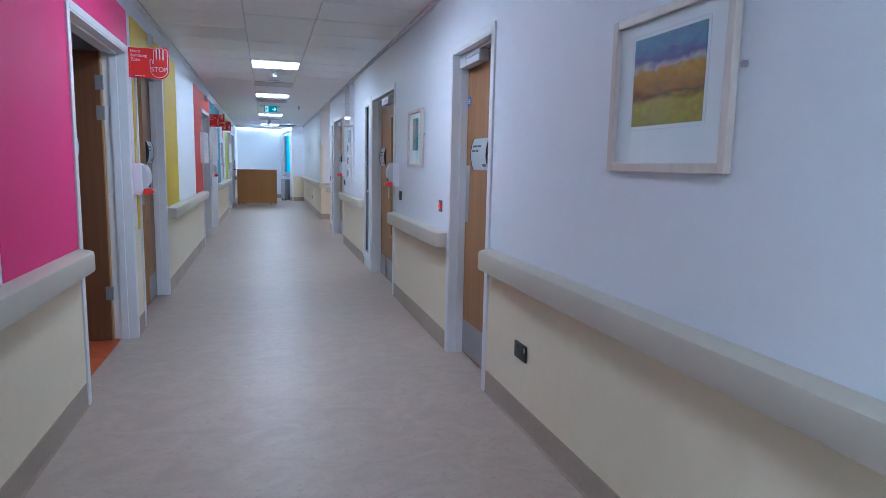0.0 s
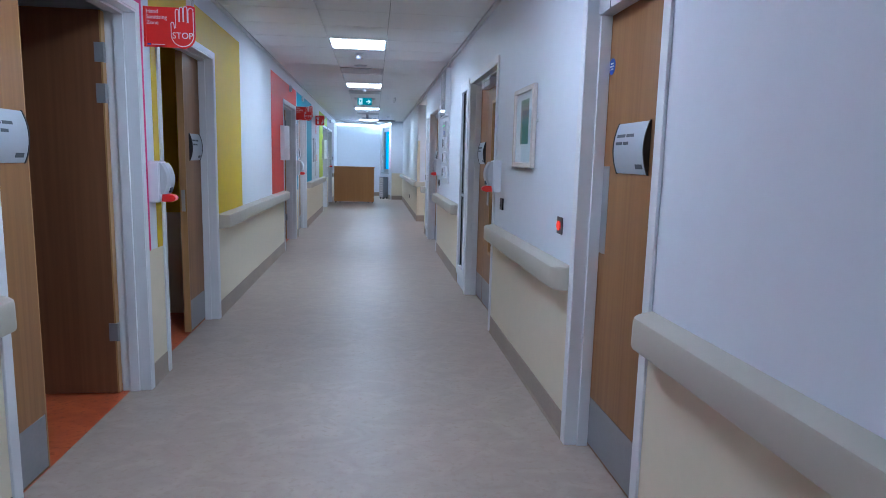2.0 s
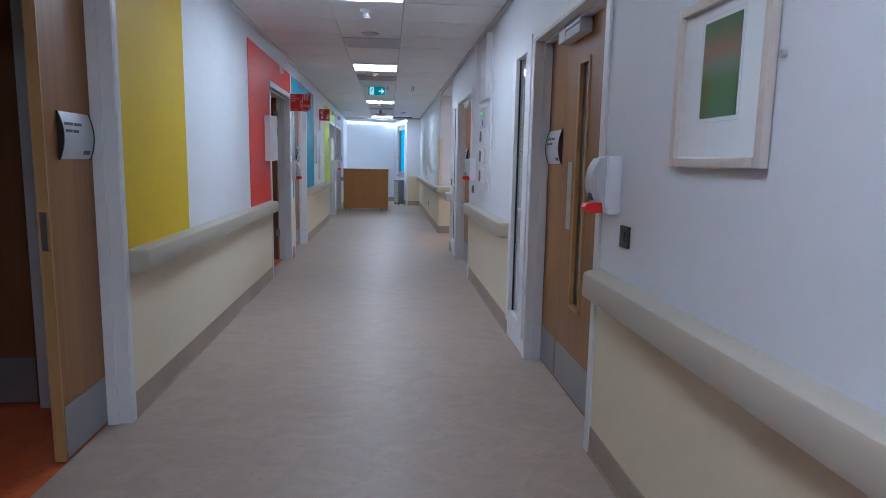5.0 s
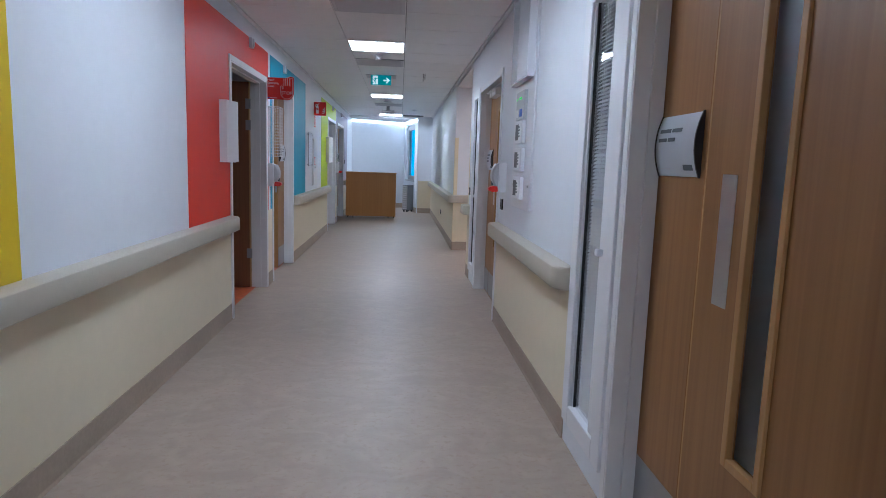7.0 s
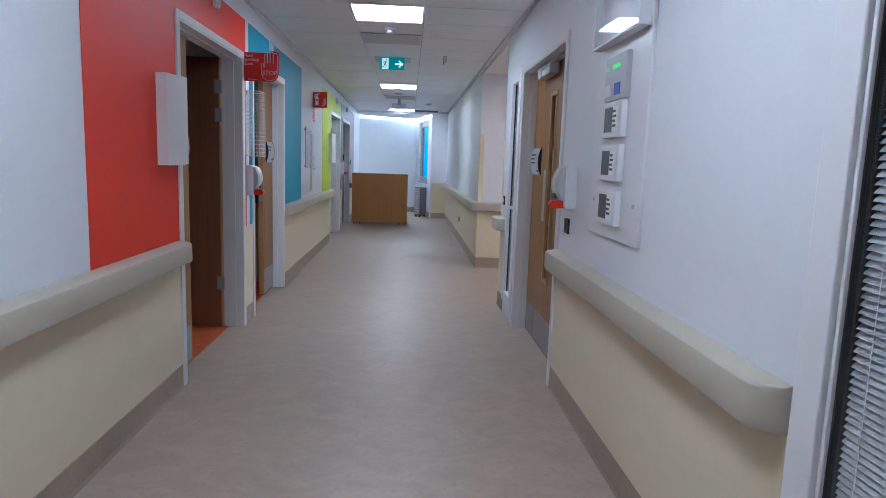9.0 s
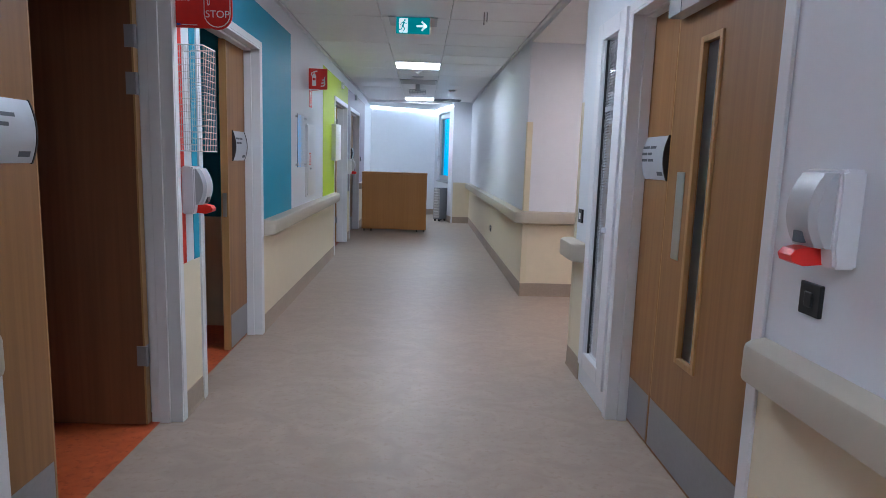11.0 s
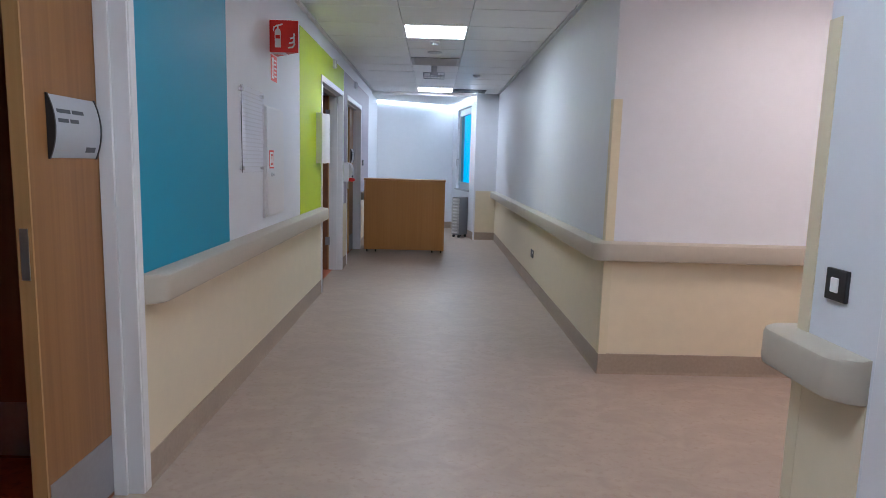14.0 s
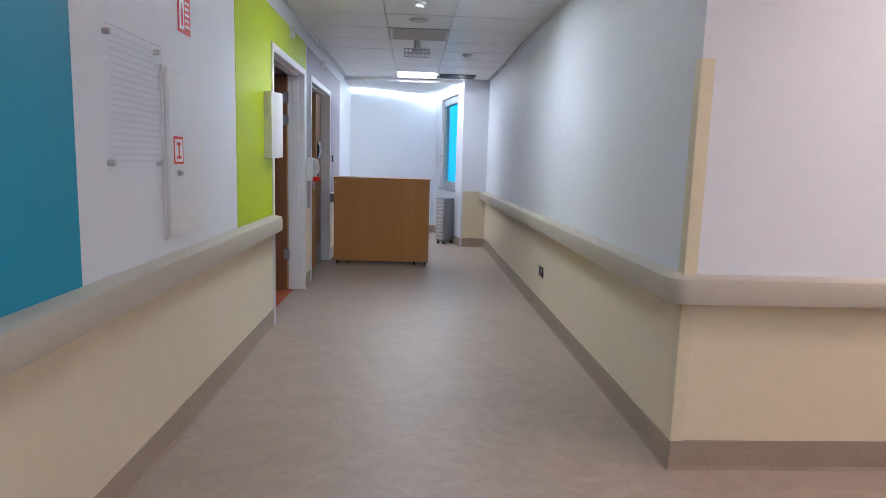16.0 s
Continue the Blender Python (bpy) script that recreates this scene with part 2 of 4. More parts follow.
def arc(cx, cz, r, a0, a1, n=8):
    return [(cx + r * math.cos(radians(a0 + (a1 - a0) * i / n)), cz + r * math.sin(radians(a0 + (a1 - a0) * i / n))) for i in range(n + 1)]


def mesh_object(name, bm, mat, smooth=False):
    me = bpy.data.meshes.new(name)
    bm.to_mesh(me)
    bm.free()
    me.materials.append(mat)
    if smooth:
        me.shade_smooth()
        me.set_sharp_from_angle(angle=radians(35))
    return new(name, me)


def part(name, bm, mat, parent, label="", smooth=False):
    ob = mesh_object(name, bm, mat, smooth)
    ob.parent = parent
    return tagged(ob, label)


def structure(name, bm, mat, label, category, smooth=False):
    return tagged(mesh_object(name, bm, mat, smooth), label, category, kind="structure")


def thing(name, m, label, category, group="", kind=""):
    ob = new(name)
    ob.matrix_world = m
    ob.empty_display_size = 0.1
    return tagged(ob, label, category, group, kind)


def words(text, size, x, z, y, mat, parent, name="lettering", align="LEFT"):
    """Text in the built-in font, upright in x and z, facing -y."""
    cu = bpy.data.curves.new("text", "FONT")
    cu.body, cu.size, cu.align_x, cu.extrude = text, size, align, 0.0006
    tmp = bpy.data.objects.new("text", cu)
    scene.collection.objects.link(tmp)
    me = bpy.data.meshes.new_from_object(tmp.evaluated_get(bpy.context.evaluated_depsgraph_get()))
    bpy.data.objects.remove(tmp)
    me.transform(Matrix.Translation((x, y, z)) @ pose(0, 0, 0, 90))
    me.materials.clear()
    me.materials.append(mat)
    ob = new(name, me)
    ob.parent = parent
    return ob


# The corridor: walls at x = XL and XR, floor at 0, ceiling at ZC.
XL, XR, ZC = -0.96, 1.25, 2.55
Y0, YEND = -3.0, 23.90
RT, RB, RD = 0.868, 0.75, 0.092     # rail: top, bottom, depth


def on_left(y, z=0.0, out=0.0):
    """Pose of a thing on the left wall; its front faces -y in its own frame, its x runs up the corridor."""
    return pose(XL + out, y, z, 0, 0, 90)


def on_right(y, z=0.0, out=0.0):
    """The same for the right wall; x runs down the corridor."""
    return pose(XR - out, y, z, 0, 0, -90)

# ---------- large structure ----------
LEFT_DOORS = [(5.46, 6.80), (7.15, 8.405), (12.30, 13.62), (13.965, 15.20), (19.09, 20.44), (20.86, 22.30)]
RIGHT_DOORS = [(5.20, 5.975), (8.01, 9.345), (12.375, 13.735)]
RIGHT_WINDOWS = [(9.435, 9.96), (13.83, 14.295)]
WZ0, WZ1 = 0.14, 2.13
HEAD, TH, RECESS = 2.10, 0.15, 0.105
SIDE_A, SIDE_B = 14.66, 16.765        # mouth of the side corridor

structure("floor", boxes((XL - RECESS, 6.5, Y0, 27, -0.1, 0)), FLOOR, "grey-taupe marbled sheet vinyl corridor floor", "floor")
structure("floor_rooms", boxes((-4.1, XL - RECESS, Y0, 27, -0.1, 0)), ORANGE_FLOOR, "orange marbled vinyl floor of the bedrooms", "floor")


def wall_with_openings(x0, x1, y0, y1, z1, openings):
    bm = bmesh.new()
    y = y0
    for a, b, lo, hi in sorted(openings):
        box(bm, x0, x1, y, a, 0, z1)
        if lo > 0:
            box(bm, x0, x1, a, b, 0, lo)
        box(bm, x0, x1, a, b, hi, z1)
        y = b
    box(bm, x0, x1, y, y1, 0, z1)
    return bm


structure("wall_left", wall_with_openings(XL - TH, XL, Y0, 25.05, 2.7, [(a, b, 0, HEAD) for a, b in LEFT_DOORS]), WHITE, "white painted corridor wall with coloured bays", "wall")
structure("wall_right", wall_with_openings(XR, XR + TH, Y0, SIDE_A, 2.7, [(a, b, 0, HEAD) for a, b in RIGHT_DOORS] + [(a, b, WZ0, WZ1) for a, b in RIGHT_WINDOWS]), WHITE, "white painted corridor wall with doors", "wall")
structure("wall_right_far", boxes((XR, XR + TH, SIDE_B, YEND, 0, 2.7)), WHITE, "white painted wall past the side corridor", "wall")
structure("wall_side_near", boxes((XR + TH, 6.5, SIDE_A - TH, SIDE_A, 0, 2.7)), WHITE, "white painted wall of the side corridor", "wall")
structure("wall_side_far", boxes((XR + TH, 6.5, SIDE_B, SIDE_B + TH, 0, 2.7)), WHITE, "white painted wall facing along the corridor", "wall")
structure("wall_side_end", boxes((6.5, 6.65, SIDE_A - TH, SIDE_B + TH, 0, 2.7)), WHITE, "plain wall closing the side corridor", "wall")
structure("wall_behind", boxes((-4.1, 4.4, Y0 - TH, Y0, 0, 2.7)), WHITE, "plain white wall closing the corridor", "wall")
structure("wall_rooms_left", boxes((-4.25, -4.1, Y0, 27, 0, 2.7)), WHITE, "plain back wall of the bedrooms", "wall")
structure("wall_rooms_right", wall_with_openings(4.4, 4.55, Y0, SIDE_A - TH, 2.7, [(9.3, 9.9, 1.0, 2.0), (13.4, 14.0, 1.0, 2.0)]), WHITE, "outer wall of the side rooms with window openings", "wall")
structure("roof_slab", boxes((-4.25, 6.65, Y0 - TH, 27.2, 2.75, 2.95)), PLASTER, "concrete slab over the ceiling", "ceiling")
structure("room_ceilings", boxes((-4.1, XL - TH, Y0, 27, 2.6, 2.66), (XR + TH, 4.4, Y0, SIDE_A - TH, 2.6, 2.66)), PLASTER, "white plaster ceilings of the rooms", "ceiling")
structure("ceiling_side", boxes((XR + 0.004, 6.5, SIDE_A, SIDE_B, 2.50, 2.56)), PLASTER, "smooth plaster ceiling of the side corridor", "ceiling")
structure("outside_ground", boxes((-60, 80, -60, 90, -4.2, -4.0)), material("dull grass", (0.07, 0.09, 0.035), 0.9, vary=0.3, scale=0.4), "dull green ground outside", "ground")
bm = bmesh.new()
for y in (6.92, 11.4, 13.73, 18.3, 20.6, 23.8):
    box(bm, -4.1, XL - TH, y, y + 0.1, 0, 2.6)
for y in (6.9, 11.2):
    box(bm, XR + TH, 4.4, y, y + 0.1, 0, 2.6)
structure("partition_walls", bm, WHITE, "plain partition walls between the rooms", "wall")


def slanted(p, q, z0, z1, s0=0.0, s1=1.0, thick=0.15, out=0.0):
    """A slab of wall from p to q in plan, its face on the left hand of the way p to q moved out by out."""
    p, q = Vector(p), Vector(q)
    u = (q - p).normalized()
    n = Vector((-u.y, u.x))
    a, b = p + (q - p) * s0 + n * out, p + (q - p) * s1 + n * out
    c, d = b - n * thick, a - n * thick
    bm = bmesh.new()
    loft(bm, [[(v.x, v.y, z0) for v in (a, b, c, d)], [(v.x, v.y, z1) for v in (a, b, c, d)]])
    return bm


# The far end: a pier, a slanted window wall and a slanted white end wall.
PIER, CORNER, LEFTEND = (0.865, YEND), (0.525, 25.85), (-1.10, 24.90)
S0, S1, EZ0, EZ1 = 0.20, 0.78, 0.86, 2.38
structure("wall_pier", boxes((0.876, XR + TH, YEND, YEND + 0.15, 0, 2.7)), WHITE, "white painted pier at the corridor end", "wall")
bm = slanted(PIER, CORNER, 0, 2.7, 0, S0)
for extra in (slanted(PIER, CORNER, 0, 2.7, S1, 1.0), slanted(PIER, CORNER, 0, EZ0, S0, S1), slanted(PIER, CORNER, EZ1, 2.7, S0, S1)):
    me = bpy.data.meshes.new("tmp")
    extra.to_mesh(me)
    bm.from_mesh(me)
    extra.free()
    bpy.data.meshes.remove(me)
structure("wall_window", bm, WHITE, "slanted white wall around the end window", "wall")
structure("wall_end", slanted(CORNER, LEFTEND, 0, 2.7, 0, 1.08), WHITE, "white end wall washed by a light slot", "wall")
structure("ceiling_end", boxes((XL, XR, 23.98, 26.3, 2.50, 2.6)), PLASTER, "smooth plaster ceiling at the corridor end", "ceiling")
structure("cove_light_1", slanted(CORNER, LEFTEND, 2.455, 2.485, 0.015, 0.985, 0.02, 0.024), COVEMAT, "lit white light slot along the end wall", "cove light")
structure("cove_light_2", slanted(PIER, CORNER, 2.455, 2.485, 0.03, 0.985, 0.02, 0.024), COVEMAT, "lit white light slot over the window", "cove light")

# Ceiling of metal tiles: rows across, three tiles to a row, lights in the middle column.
# The first three lights are unseen, added by carrying the row's spacing back.
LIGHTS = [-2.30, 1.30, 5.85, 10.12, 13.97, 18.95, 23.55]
LX0, LX1, LL = -0.158, 0.432, 0.297
bm = bmesh.new()
edges = [Y0 + 0.02]
for c in LIGHTS + [24.45]:
    lo, hi = edges[-1], c - LL
    n = max(1, round((hi - lo) / 0.6))
    edges += [lo + (hi - lo) * (i + 1) / n for i in range(n)]
    if c < 24:
        edges.append(c + LL)
for a, b in zip(edges, edges[1:]):
    if a > 23.90:
        break
    b = min(b, 23.975)
    lit = any(abs((a + b) / 2 - c) < 0.05 for c in LIGHTS)
    for x0, x1 in ((XL + 0.035, LX0), (LX0, LX1), (LX1, XR - 0.035)):
        if lit and x0 == LX0:
            continue
        g = 0.0045 if x0 != LX0 else 0.0028
        dz = random.uniform(-0.0012, 0.0012)
        box(bm, x0 + 0.002, x1 - 0.002, a + g, b - g, ZC + dz, ZC + 0.02 + dz, bevel=0.003, segments=1)
structure("ceiling", bm, TILE, "pale grey metal ceiling tiles laid across the corridor", "ceiling")
structure("ceiling_void", boxes((XL, XR, Y0, 23.98, 2.60, 2.62)), GAP, "dark void over the ceiling tiles", "ceiling")
bm = boxes((XL, XL + 0.033, Y0, 23.975, ZC - 0.012, ZC + 0.02), (XR - 0.033, XR, Y0, SIDE_A, ZC - 0.012, ZC + 0.02), (XR - 0.033, XR, SIDE_B, 23.975, ZC - 0.012, ZC + 0.02), (XR - 0.033, XR + 0.003, SIDE_A, SIDE_B, ZC - 0.012, ZC + 0.02))
structure("trim_ceiling", bm, TRIM, "white edge trim of the tiled ceiling", "trim")


# ---------- strips that run along walls ----------
def strip(name, plan, profile, mat, label, category, round_start=False, round_end=False, smooth=False, kind="structure"):
    """Sweep a profile of (depth, height) along plan points (x, y, nx, ny); rounded ends curve back to the wall."""
    rows = []
    depth = max(d for d, z in profile)
    for i, (x, y, nx, ny) in enumerate(plan):
        rows.append((x, y, nx, ny, 1.0))
    def cap(a, b):
        dx, dy = b[0] - a[0], b[1] - a[1]
        l = math.hypot(dx, dy)
        out = []
        for k in range(7):
            f = k / 6
            s = depth * 0.7 * (1 - math.cos(f * math.pi / 2))
            out.append((a[0] + dx / l * s, a[1] + dy / l * s, a[2], a[3], max(0.04, math.sin(f * math.pi / 2))))
        return out
    if round_start:
        rows = cap(rows[0], rows[1]) + rows[1:]
    if round_end:
        rows = rows[:-1] + cap(rows[-1], rows[-2])[::-1]
    bm = bmesh.new()
    loft(bm, [[(x + nx * d * k, y + ny * d * k, z) for d, z in profile] for x, y, nx, ny, k in rows])
    ob = mesh_object(name, bm, mat, smooth)
    return tagged(ob, label, category, kind=kind)


RAIL_PROFILE = [(0.0, RB + 0.004), (RD * 0.80, RB), (RD * 0.95, RB + 0.006), (RD, RB + 0.018), (RD * 0.985, RT - 0.022), (RD * 0.94, RT - 0.010), (RD * 0.84, RT - 0.005), (0.012, RT), (0.0, RT)]
SKIRT_PROFILE = [(0.0, 0.0), (0.012, 0.0), (0.006, 0.016), (0.005, 0.131), (0.0, 0.135)]
DADO_PROFILE = [(0.0, 0.135), (0.003, 0.135), (0.003, 0.80), (0.0, 0.80)]


def turn(x, y, a0, a1, n=6):
    return [(x, y, math.cos(radians(a0 + (a1 - a0) * i / n)), math.sin(radians(a0 + (a1 - a0) * i / n))) for i in range(n + 1)]


def run_left(a, b):
    return [(XL, a, 1, 0), (XL, b, 1, 0)]


def run_right(a, b):
    return [(XR, a, -1, 0), (XR, b, -1, 0)]


AR = 0.046      # width of the door trims
FAR_PLAN = [(XR, YEND, -1, 0)] + turn(XR, SIDE_B, 180, 270) + [(6.5, SIDE_B, 0, -1)]
NEAR_PLAN = [(XR, 14.345, -1, 0)] + turn(XR, SIDE_A, 180, 90) + [(6.5, SIDE_A, 0, 1)]
RUNS = [
    (run_left(Y0, LEFT_DOORS[0][0] - AR), 1, False, True), (run_left(LEFT_DOORS[1][1] + AR, LEFT_DOORS[2][0] - AR), 1, True, True),
    (run_left(LEFT_DOORS[3][1] + AR, LEFT_DOORS[4][0] - AR), 1, True, True), (run_left(LEFT_DOORS[5][1] + AR, 24.95), 1, True, False),
    (run_right(Y0, RIGHT_DOORS[0][0] - AR), 1, False, True), (run_right(RIGHT_DOORS[0][1] + AR + 0.004, RIGHT_DOORS[1][0] - AR), 1, True, True),
    (run_right(10.0, RIGHT_DOORS[2][0] - AR), 1, True, True), (FAR_PLAN, 1, False, False), (NEAR_PLAN, 1, True, False),
    ([(XR, YEND, 0, -1), (0.895, YEND, 0, -1)], 0, False, False),
    (run_left(LEFT_DOORS[0][1] + AR, LEFT_DOORS[1][0] - AR), 0, False, False), (run_left(LEFT_DOORS[2][1] + AR, LEFT_DOORS[3][0] - AR), 0, False, False), (run_left(LEFT_DOORS[4][1] + AR, LEFT_DOORS[5][0] - AR), 0, False, False),
]
for plan, railed, c0, c1 in RUNS:
    strip("baseboard", plan, SKIRT_PROFILE, SKIRT, "taupe coved vinyl skirting", "skirting")
    strip("dado_panel", plan, DADO_PROFILE, CREAM, "cream dado sheet under the rail", "wall panel")
    if railed:
        strip("handrail", plan, RAIL_PROFILE, RAIL, "beige moulded crash handrail with rounded ends", "handrail", c0, c1, True)
us = Vector(CORNER) - Vector(PIER)
us.normalize()
strip("baseboard", [(*PIER, -us.y, us.x), (*CORNER, -us.y, us.x)], SKIRT_PROFILE, SKIRT, "taupe coved vinyl skirting", "skirting")
ue = Vector(LEFTEND) - Vector(CORNER)
ue.normalize()
strip("baseboard", [(*CORNER, -ue.y, ue.x), (*LEFTEND, -ue.y, ue.x)], SKIRT_PROFILE, SKIRT, "taupe coved vinyl skirting", "skirting")
# Cream continues behind the rail height on the pier.
structure("dado_pier", boxes((0.895, XR, YEND - 0.003, YEND, 0.80, RT)), CREAM, "cream dado sheet on the pier", "wall panel")


# ---------- coloured sheets on the left wall ----------
def sheet(name, mat, label, *areas):
    for y0, y1, z0, z1 in areas:
        structure(name, box(bmesh.new(), XL, XL + 0.003, y0, y1, z0, z1), mat, label, "wall panel")


TOP, ATOP = 2.40, HEAD + AR
sheet("sheet_magenta", PINK, "magenta wall sheet beside and over a door", (4.43, LEFT_DOORS[0][0] - AR, 0.80, TOP), (LEFT_DOORS[0][0] - AR, LEFT_DOORS[0][1] + AR, ATOP, TOP), (LEFT_DOORS[0][1] + AR, 6.90, 0.80, TOP))
sheet("sheet_yellow", YELLOW, "yellow wall sheet beside and over a door", (7.02, LEFT_DOORS[1][0] - AR, 0.80, TOP), (LEFT_DOORS[1][0] - AR, LEFT_DOORS[1][1] + AR, ATOP, TOP), (LEFT_DOORS[1][1] + AR, 9.43, 0.80, TOP))
sheet("sheet_red", RED, "red wall sheet beside and over a door", (11.255, LEFT_DOORS[2][0] - AR, 0.80, TOP), (LEFT_DOORS[2][0] - AR, LEFT_DOORS[2][1] + AR, ATOP, TOP), (LEFT_DOORS[2][1] + AR, 13.735, 0.80, TOP))
sheet("sheet_teal", TEAL, "teal wall sheet beside and over a door", (13.845, LEFT_DOORS[3][0] - AR, 0.80, TOP), (LEFT_DOORS[3][0] - AR, LEFT_DOORS[3][1] + AR, ATOP, TOP), (LEFT_DOORS[3][1] + AR, 16.285, 0.80, TOP))
sheet("sheet_green", GREEN, "lime green wall sheet beside and over a door", (18.10, LEFT_DOORS[4][0] - AR, 0.80, TOP), (LEFT_DOORS[4][0] - AR, LEFT_DOORS[4][1] + AR, ATOP, TOP), (LEFT_DOORS[4][1] + AR, 20.56, 0.80, TOP))
sheet("sheet_lilac", LILAC, "lilac grey wall sheet beside and over a door", (20.62, LEFT_DOORS[5][0] - AR, 0.80, TOP), (LEFT_DOORS[5][0] - AR, LEFT_DOORS[5][1] + AR, ATOP, TOP), (LEFT_DOORS[5][1] + AR, 23.4, 0.80, TOP))

# Sheets on the side walls inside the rooms, seen through the open doors.
for y, mat, nm in ((8.62, YELLOW, "yellow"), (15.42, TEAL, "teal"), (22.55, LILAC, "lilac")):
    structure("room_wall", boxes((-1.50, XL - TH, y, y + 0.1, 0, 2.6), (-4.1, -2.42, y, y + 0.1, 0, 2.6), (-2.42, -1.50, y, y + 0.1, 2.10, 2.6)), CREAM, "cream wall inside a bedroom", "wall")
    structure("room_sheet", boxes((-1.445, XL - TH, y - 0.004, y, 0.865, 2.55), (-4.1, -2.48, y - 0.004, y, 0.865, 2.55)), mat, nm + " wall sheet inside a bedroom", "wall panel")
    d = thing("door_inner", pose(-1.96, y, 0), "dark wooden inner door in a white frame", "door", kind="structure")
    part("frame", boxes((-0.515, -0.46, -0.012, 0.11, 0, 2.155), (0.46, 0.515, -0.012, 0.11, 0, 2.155), (-0.46, 0.46, -0.012, 0.11, 2.10, 2.155), bevel=0.004), TRIM, d, "white painted frame")
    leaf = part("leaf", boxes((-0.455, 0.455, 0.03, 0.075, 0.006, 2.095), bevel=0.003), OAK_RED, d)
    part("kick_plate", boxes((-0.43, 0.43, 0.026, 0.030, 0.02, 0.26)), KICK, leaf, "steel kick plate")


# ---------- doors ----------
def lens_plate(parent, x, y, z, w=0.30, h=0.20, lines=2):
    """A silver name plate bowed from top to bottom, black crescent end caps, lines of dark print."""
    deep, n = 0.021, 12

    def bow(v, lift=0.0):
        f = (v - z) / (h / 2)
        return y - 0.004 - lift - deep * (1 - f * f)

    def arched(x0, x1, z0, z1, lift, steps, back=None):
        bm = bmesh.new()
        vs = [z0 + (z1 - z0) * i / steps for i in range(steps + 1)]
        ring = [(bow(v, lift), v) for v in vs]
        ring += [(bow(v) + 0.001, v) for v in reversed(vs)] if back is None else [(back, z1), (back, z0)]
        return loft(bm, [[(u, a, v) for a, v in ring] for u in (x0, x1)])

    p = part("name_plate", arched(x - w / 2, x + w / 2, z - h / 2, z + h / 2, 0.0, n, y - 0.001), SILVER, parent, "bowed silver name plate", smooth=True)
    for s in (-1, 1):
        e0, e1 = sorted((x + s * w / 2, x + s * (w / 2 + 0.006)))
        part("end_cap", arched(e0, e1, z - h / 2 - 0.003, z + h / 2 + 0.003, 0.003, n, y - 0.0005), BLACK, p, "black crescent end cap", smooth=True)
    ends = (0.05, -0.02, 0.02)
    for i in range(lines):
        x0 = x - w * 0.43
        gap = x0 + w * (0.27 + ends[i])
        zt = z + h * 0.28 - i * h * 0.15
        part("print_line", arched(x0, gap - 0.010, zt - h * 0.062, zt, 0.0008, 3), DARKTXT, p, "dark line of print")
        part("print_line", arched(gap, gap + w * (0.20 + ends[i]), zt - h * 0.062, zt, 0.0008, 3), DARKTXT, p, "dark line of print")
    part("crest", arched(x + w * 0.20, x + w * 0.42, z - h * 0.40, z - h * 0.31, 0.0008, 3), DARKTXT, p, "small dark emblem")
    part("print_line", arched(x - w * 0.43, x - w * 0.15, z - h * 0.39, z - h * 0.37, 0.0008, 2), GPLAST, p, "thin grey line of print")
    return p


def hinge(parent, x, y, z, side):
    bm = boxes((x - 0.034, x + 0.034, y - 0.003, y, z - 0.05, z + 0.05), bevel=0.001)
    rod(bm, (x, y - 0.006, z - 0.05), (x, y - 0.006, z + 0.05), 0.007)
    for dz in (-0.03, 0.03):
        rod(bm, (x - 0.02, y - 0.0045, z + dz), (x - 0.02, y, z + dz), 0.004, 8)
        rod(bm, (x + 0.02, y - 0.0045, z + dz), (x + 0.02, y, z + dz), 0.004, 8)
    return part("hinge", bm, HINGE_STEEL, parent, "steel hinge")


def door_frame(d, w):
    """White lining, stop and trims of an opening w wide, centred on x = 0."""
    h = w / 2
    bm = bmesh.new()
    for s in (-1, 1):
        box(bm, s * h, s * (h + AR), -0.013, 0.0, 0, HEAD + AR, bevel=0.003)
        box(bm, s * (h - 0.012), s * h, -0.011, TH - 0.004, 0, HEAD, bevel=0.002)
        box(bm, s * (h - 0.026), s * (h - 0.012), 0.050, RECESS - 0.004, 0, HEAD - 0.012, bevel=0.002)
    box(bm, -h, h, -0.013, 0.0, HEAD, HEAD + AR, bevel=0.003)
    box(bm, -h + 0.012, h - 0.012, -0.011, TH - 0.004, HEAD - 0.012, HEAD, bevel=0.002)
    box(bm, -h + 0.026, h - 0.026, 0.050, RECESS - 0.004, HEAD - 0.026, HEAD - 0.012, bevel=0.002)
    return part("frame", bm, TRIM, d, "white painted door frame")


LY0, LY1 = RECESS - 0.002, RECESS + 0.044


def leaf_mesh(x0, x1, hole=None):
    bm = bmesh.new()
    z0, z1 = 0.006, HEAD - 0.016
    if hole:
        a, b, c, d = hole
        for dims in ((x0, a, z0, z1), (b, x1, z0, z1), (a, b, z0, c), (a, b, d, z1)):
            box(bm, dims[0], dims[1], LY0, LY1, dims[2], dims[3])
        bmesh.ops.remove_doubles(bm, verts=bm.verts, dist=0.0005)
    else:
        box(bm, x0, x1, LY0, LY1, z0, z1, bevel=0.003)
    return bm


def kick(leaf, x0, x1):
    part("kick_plate", boxes((x0 + 0.012, x1 - 0.012, LY0 - 0.003, LY0 - 0.0003, 0.02, 0.25), bevel=0.0008), KICK, leaf, "satin metal kick plate")


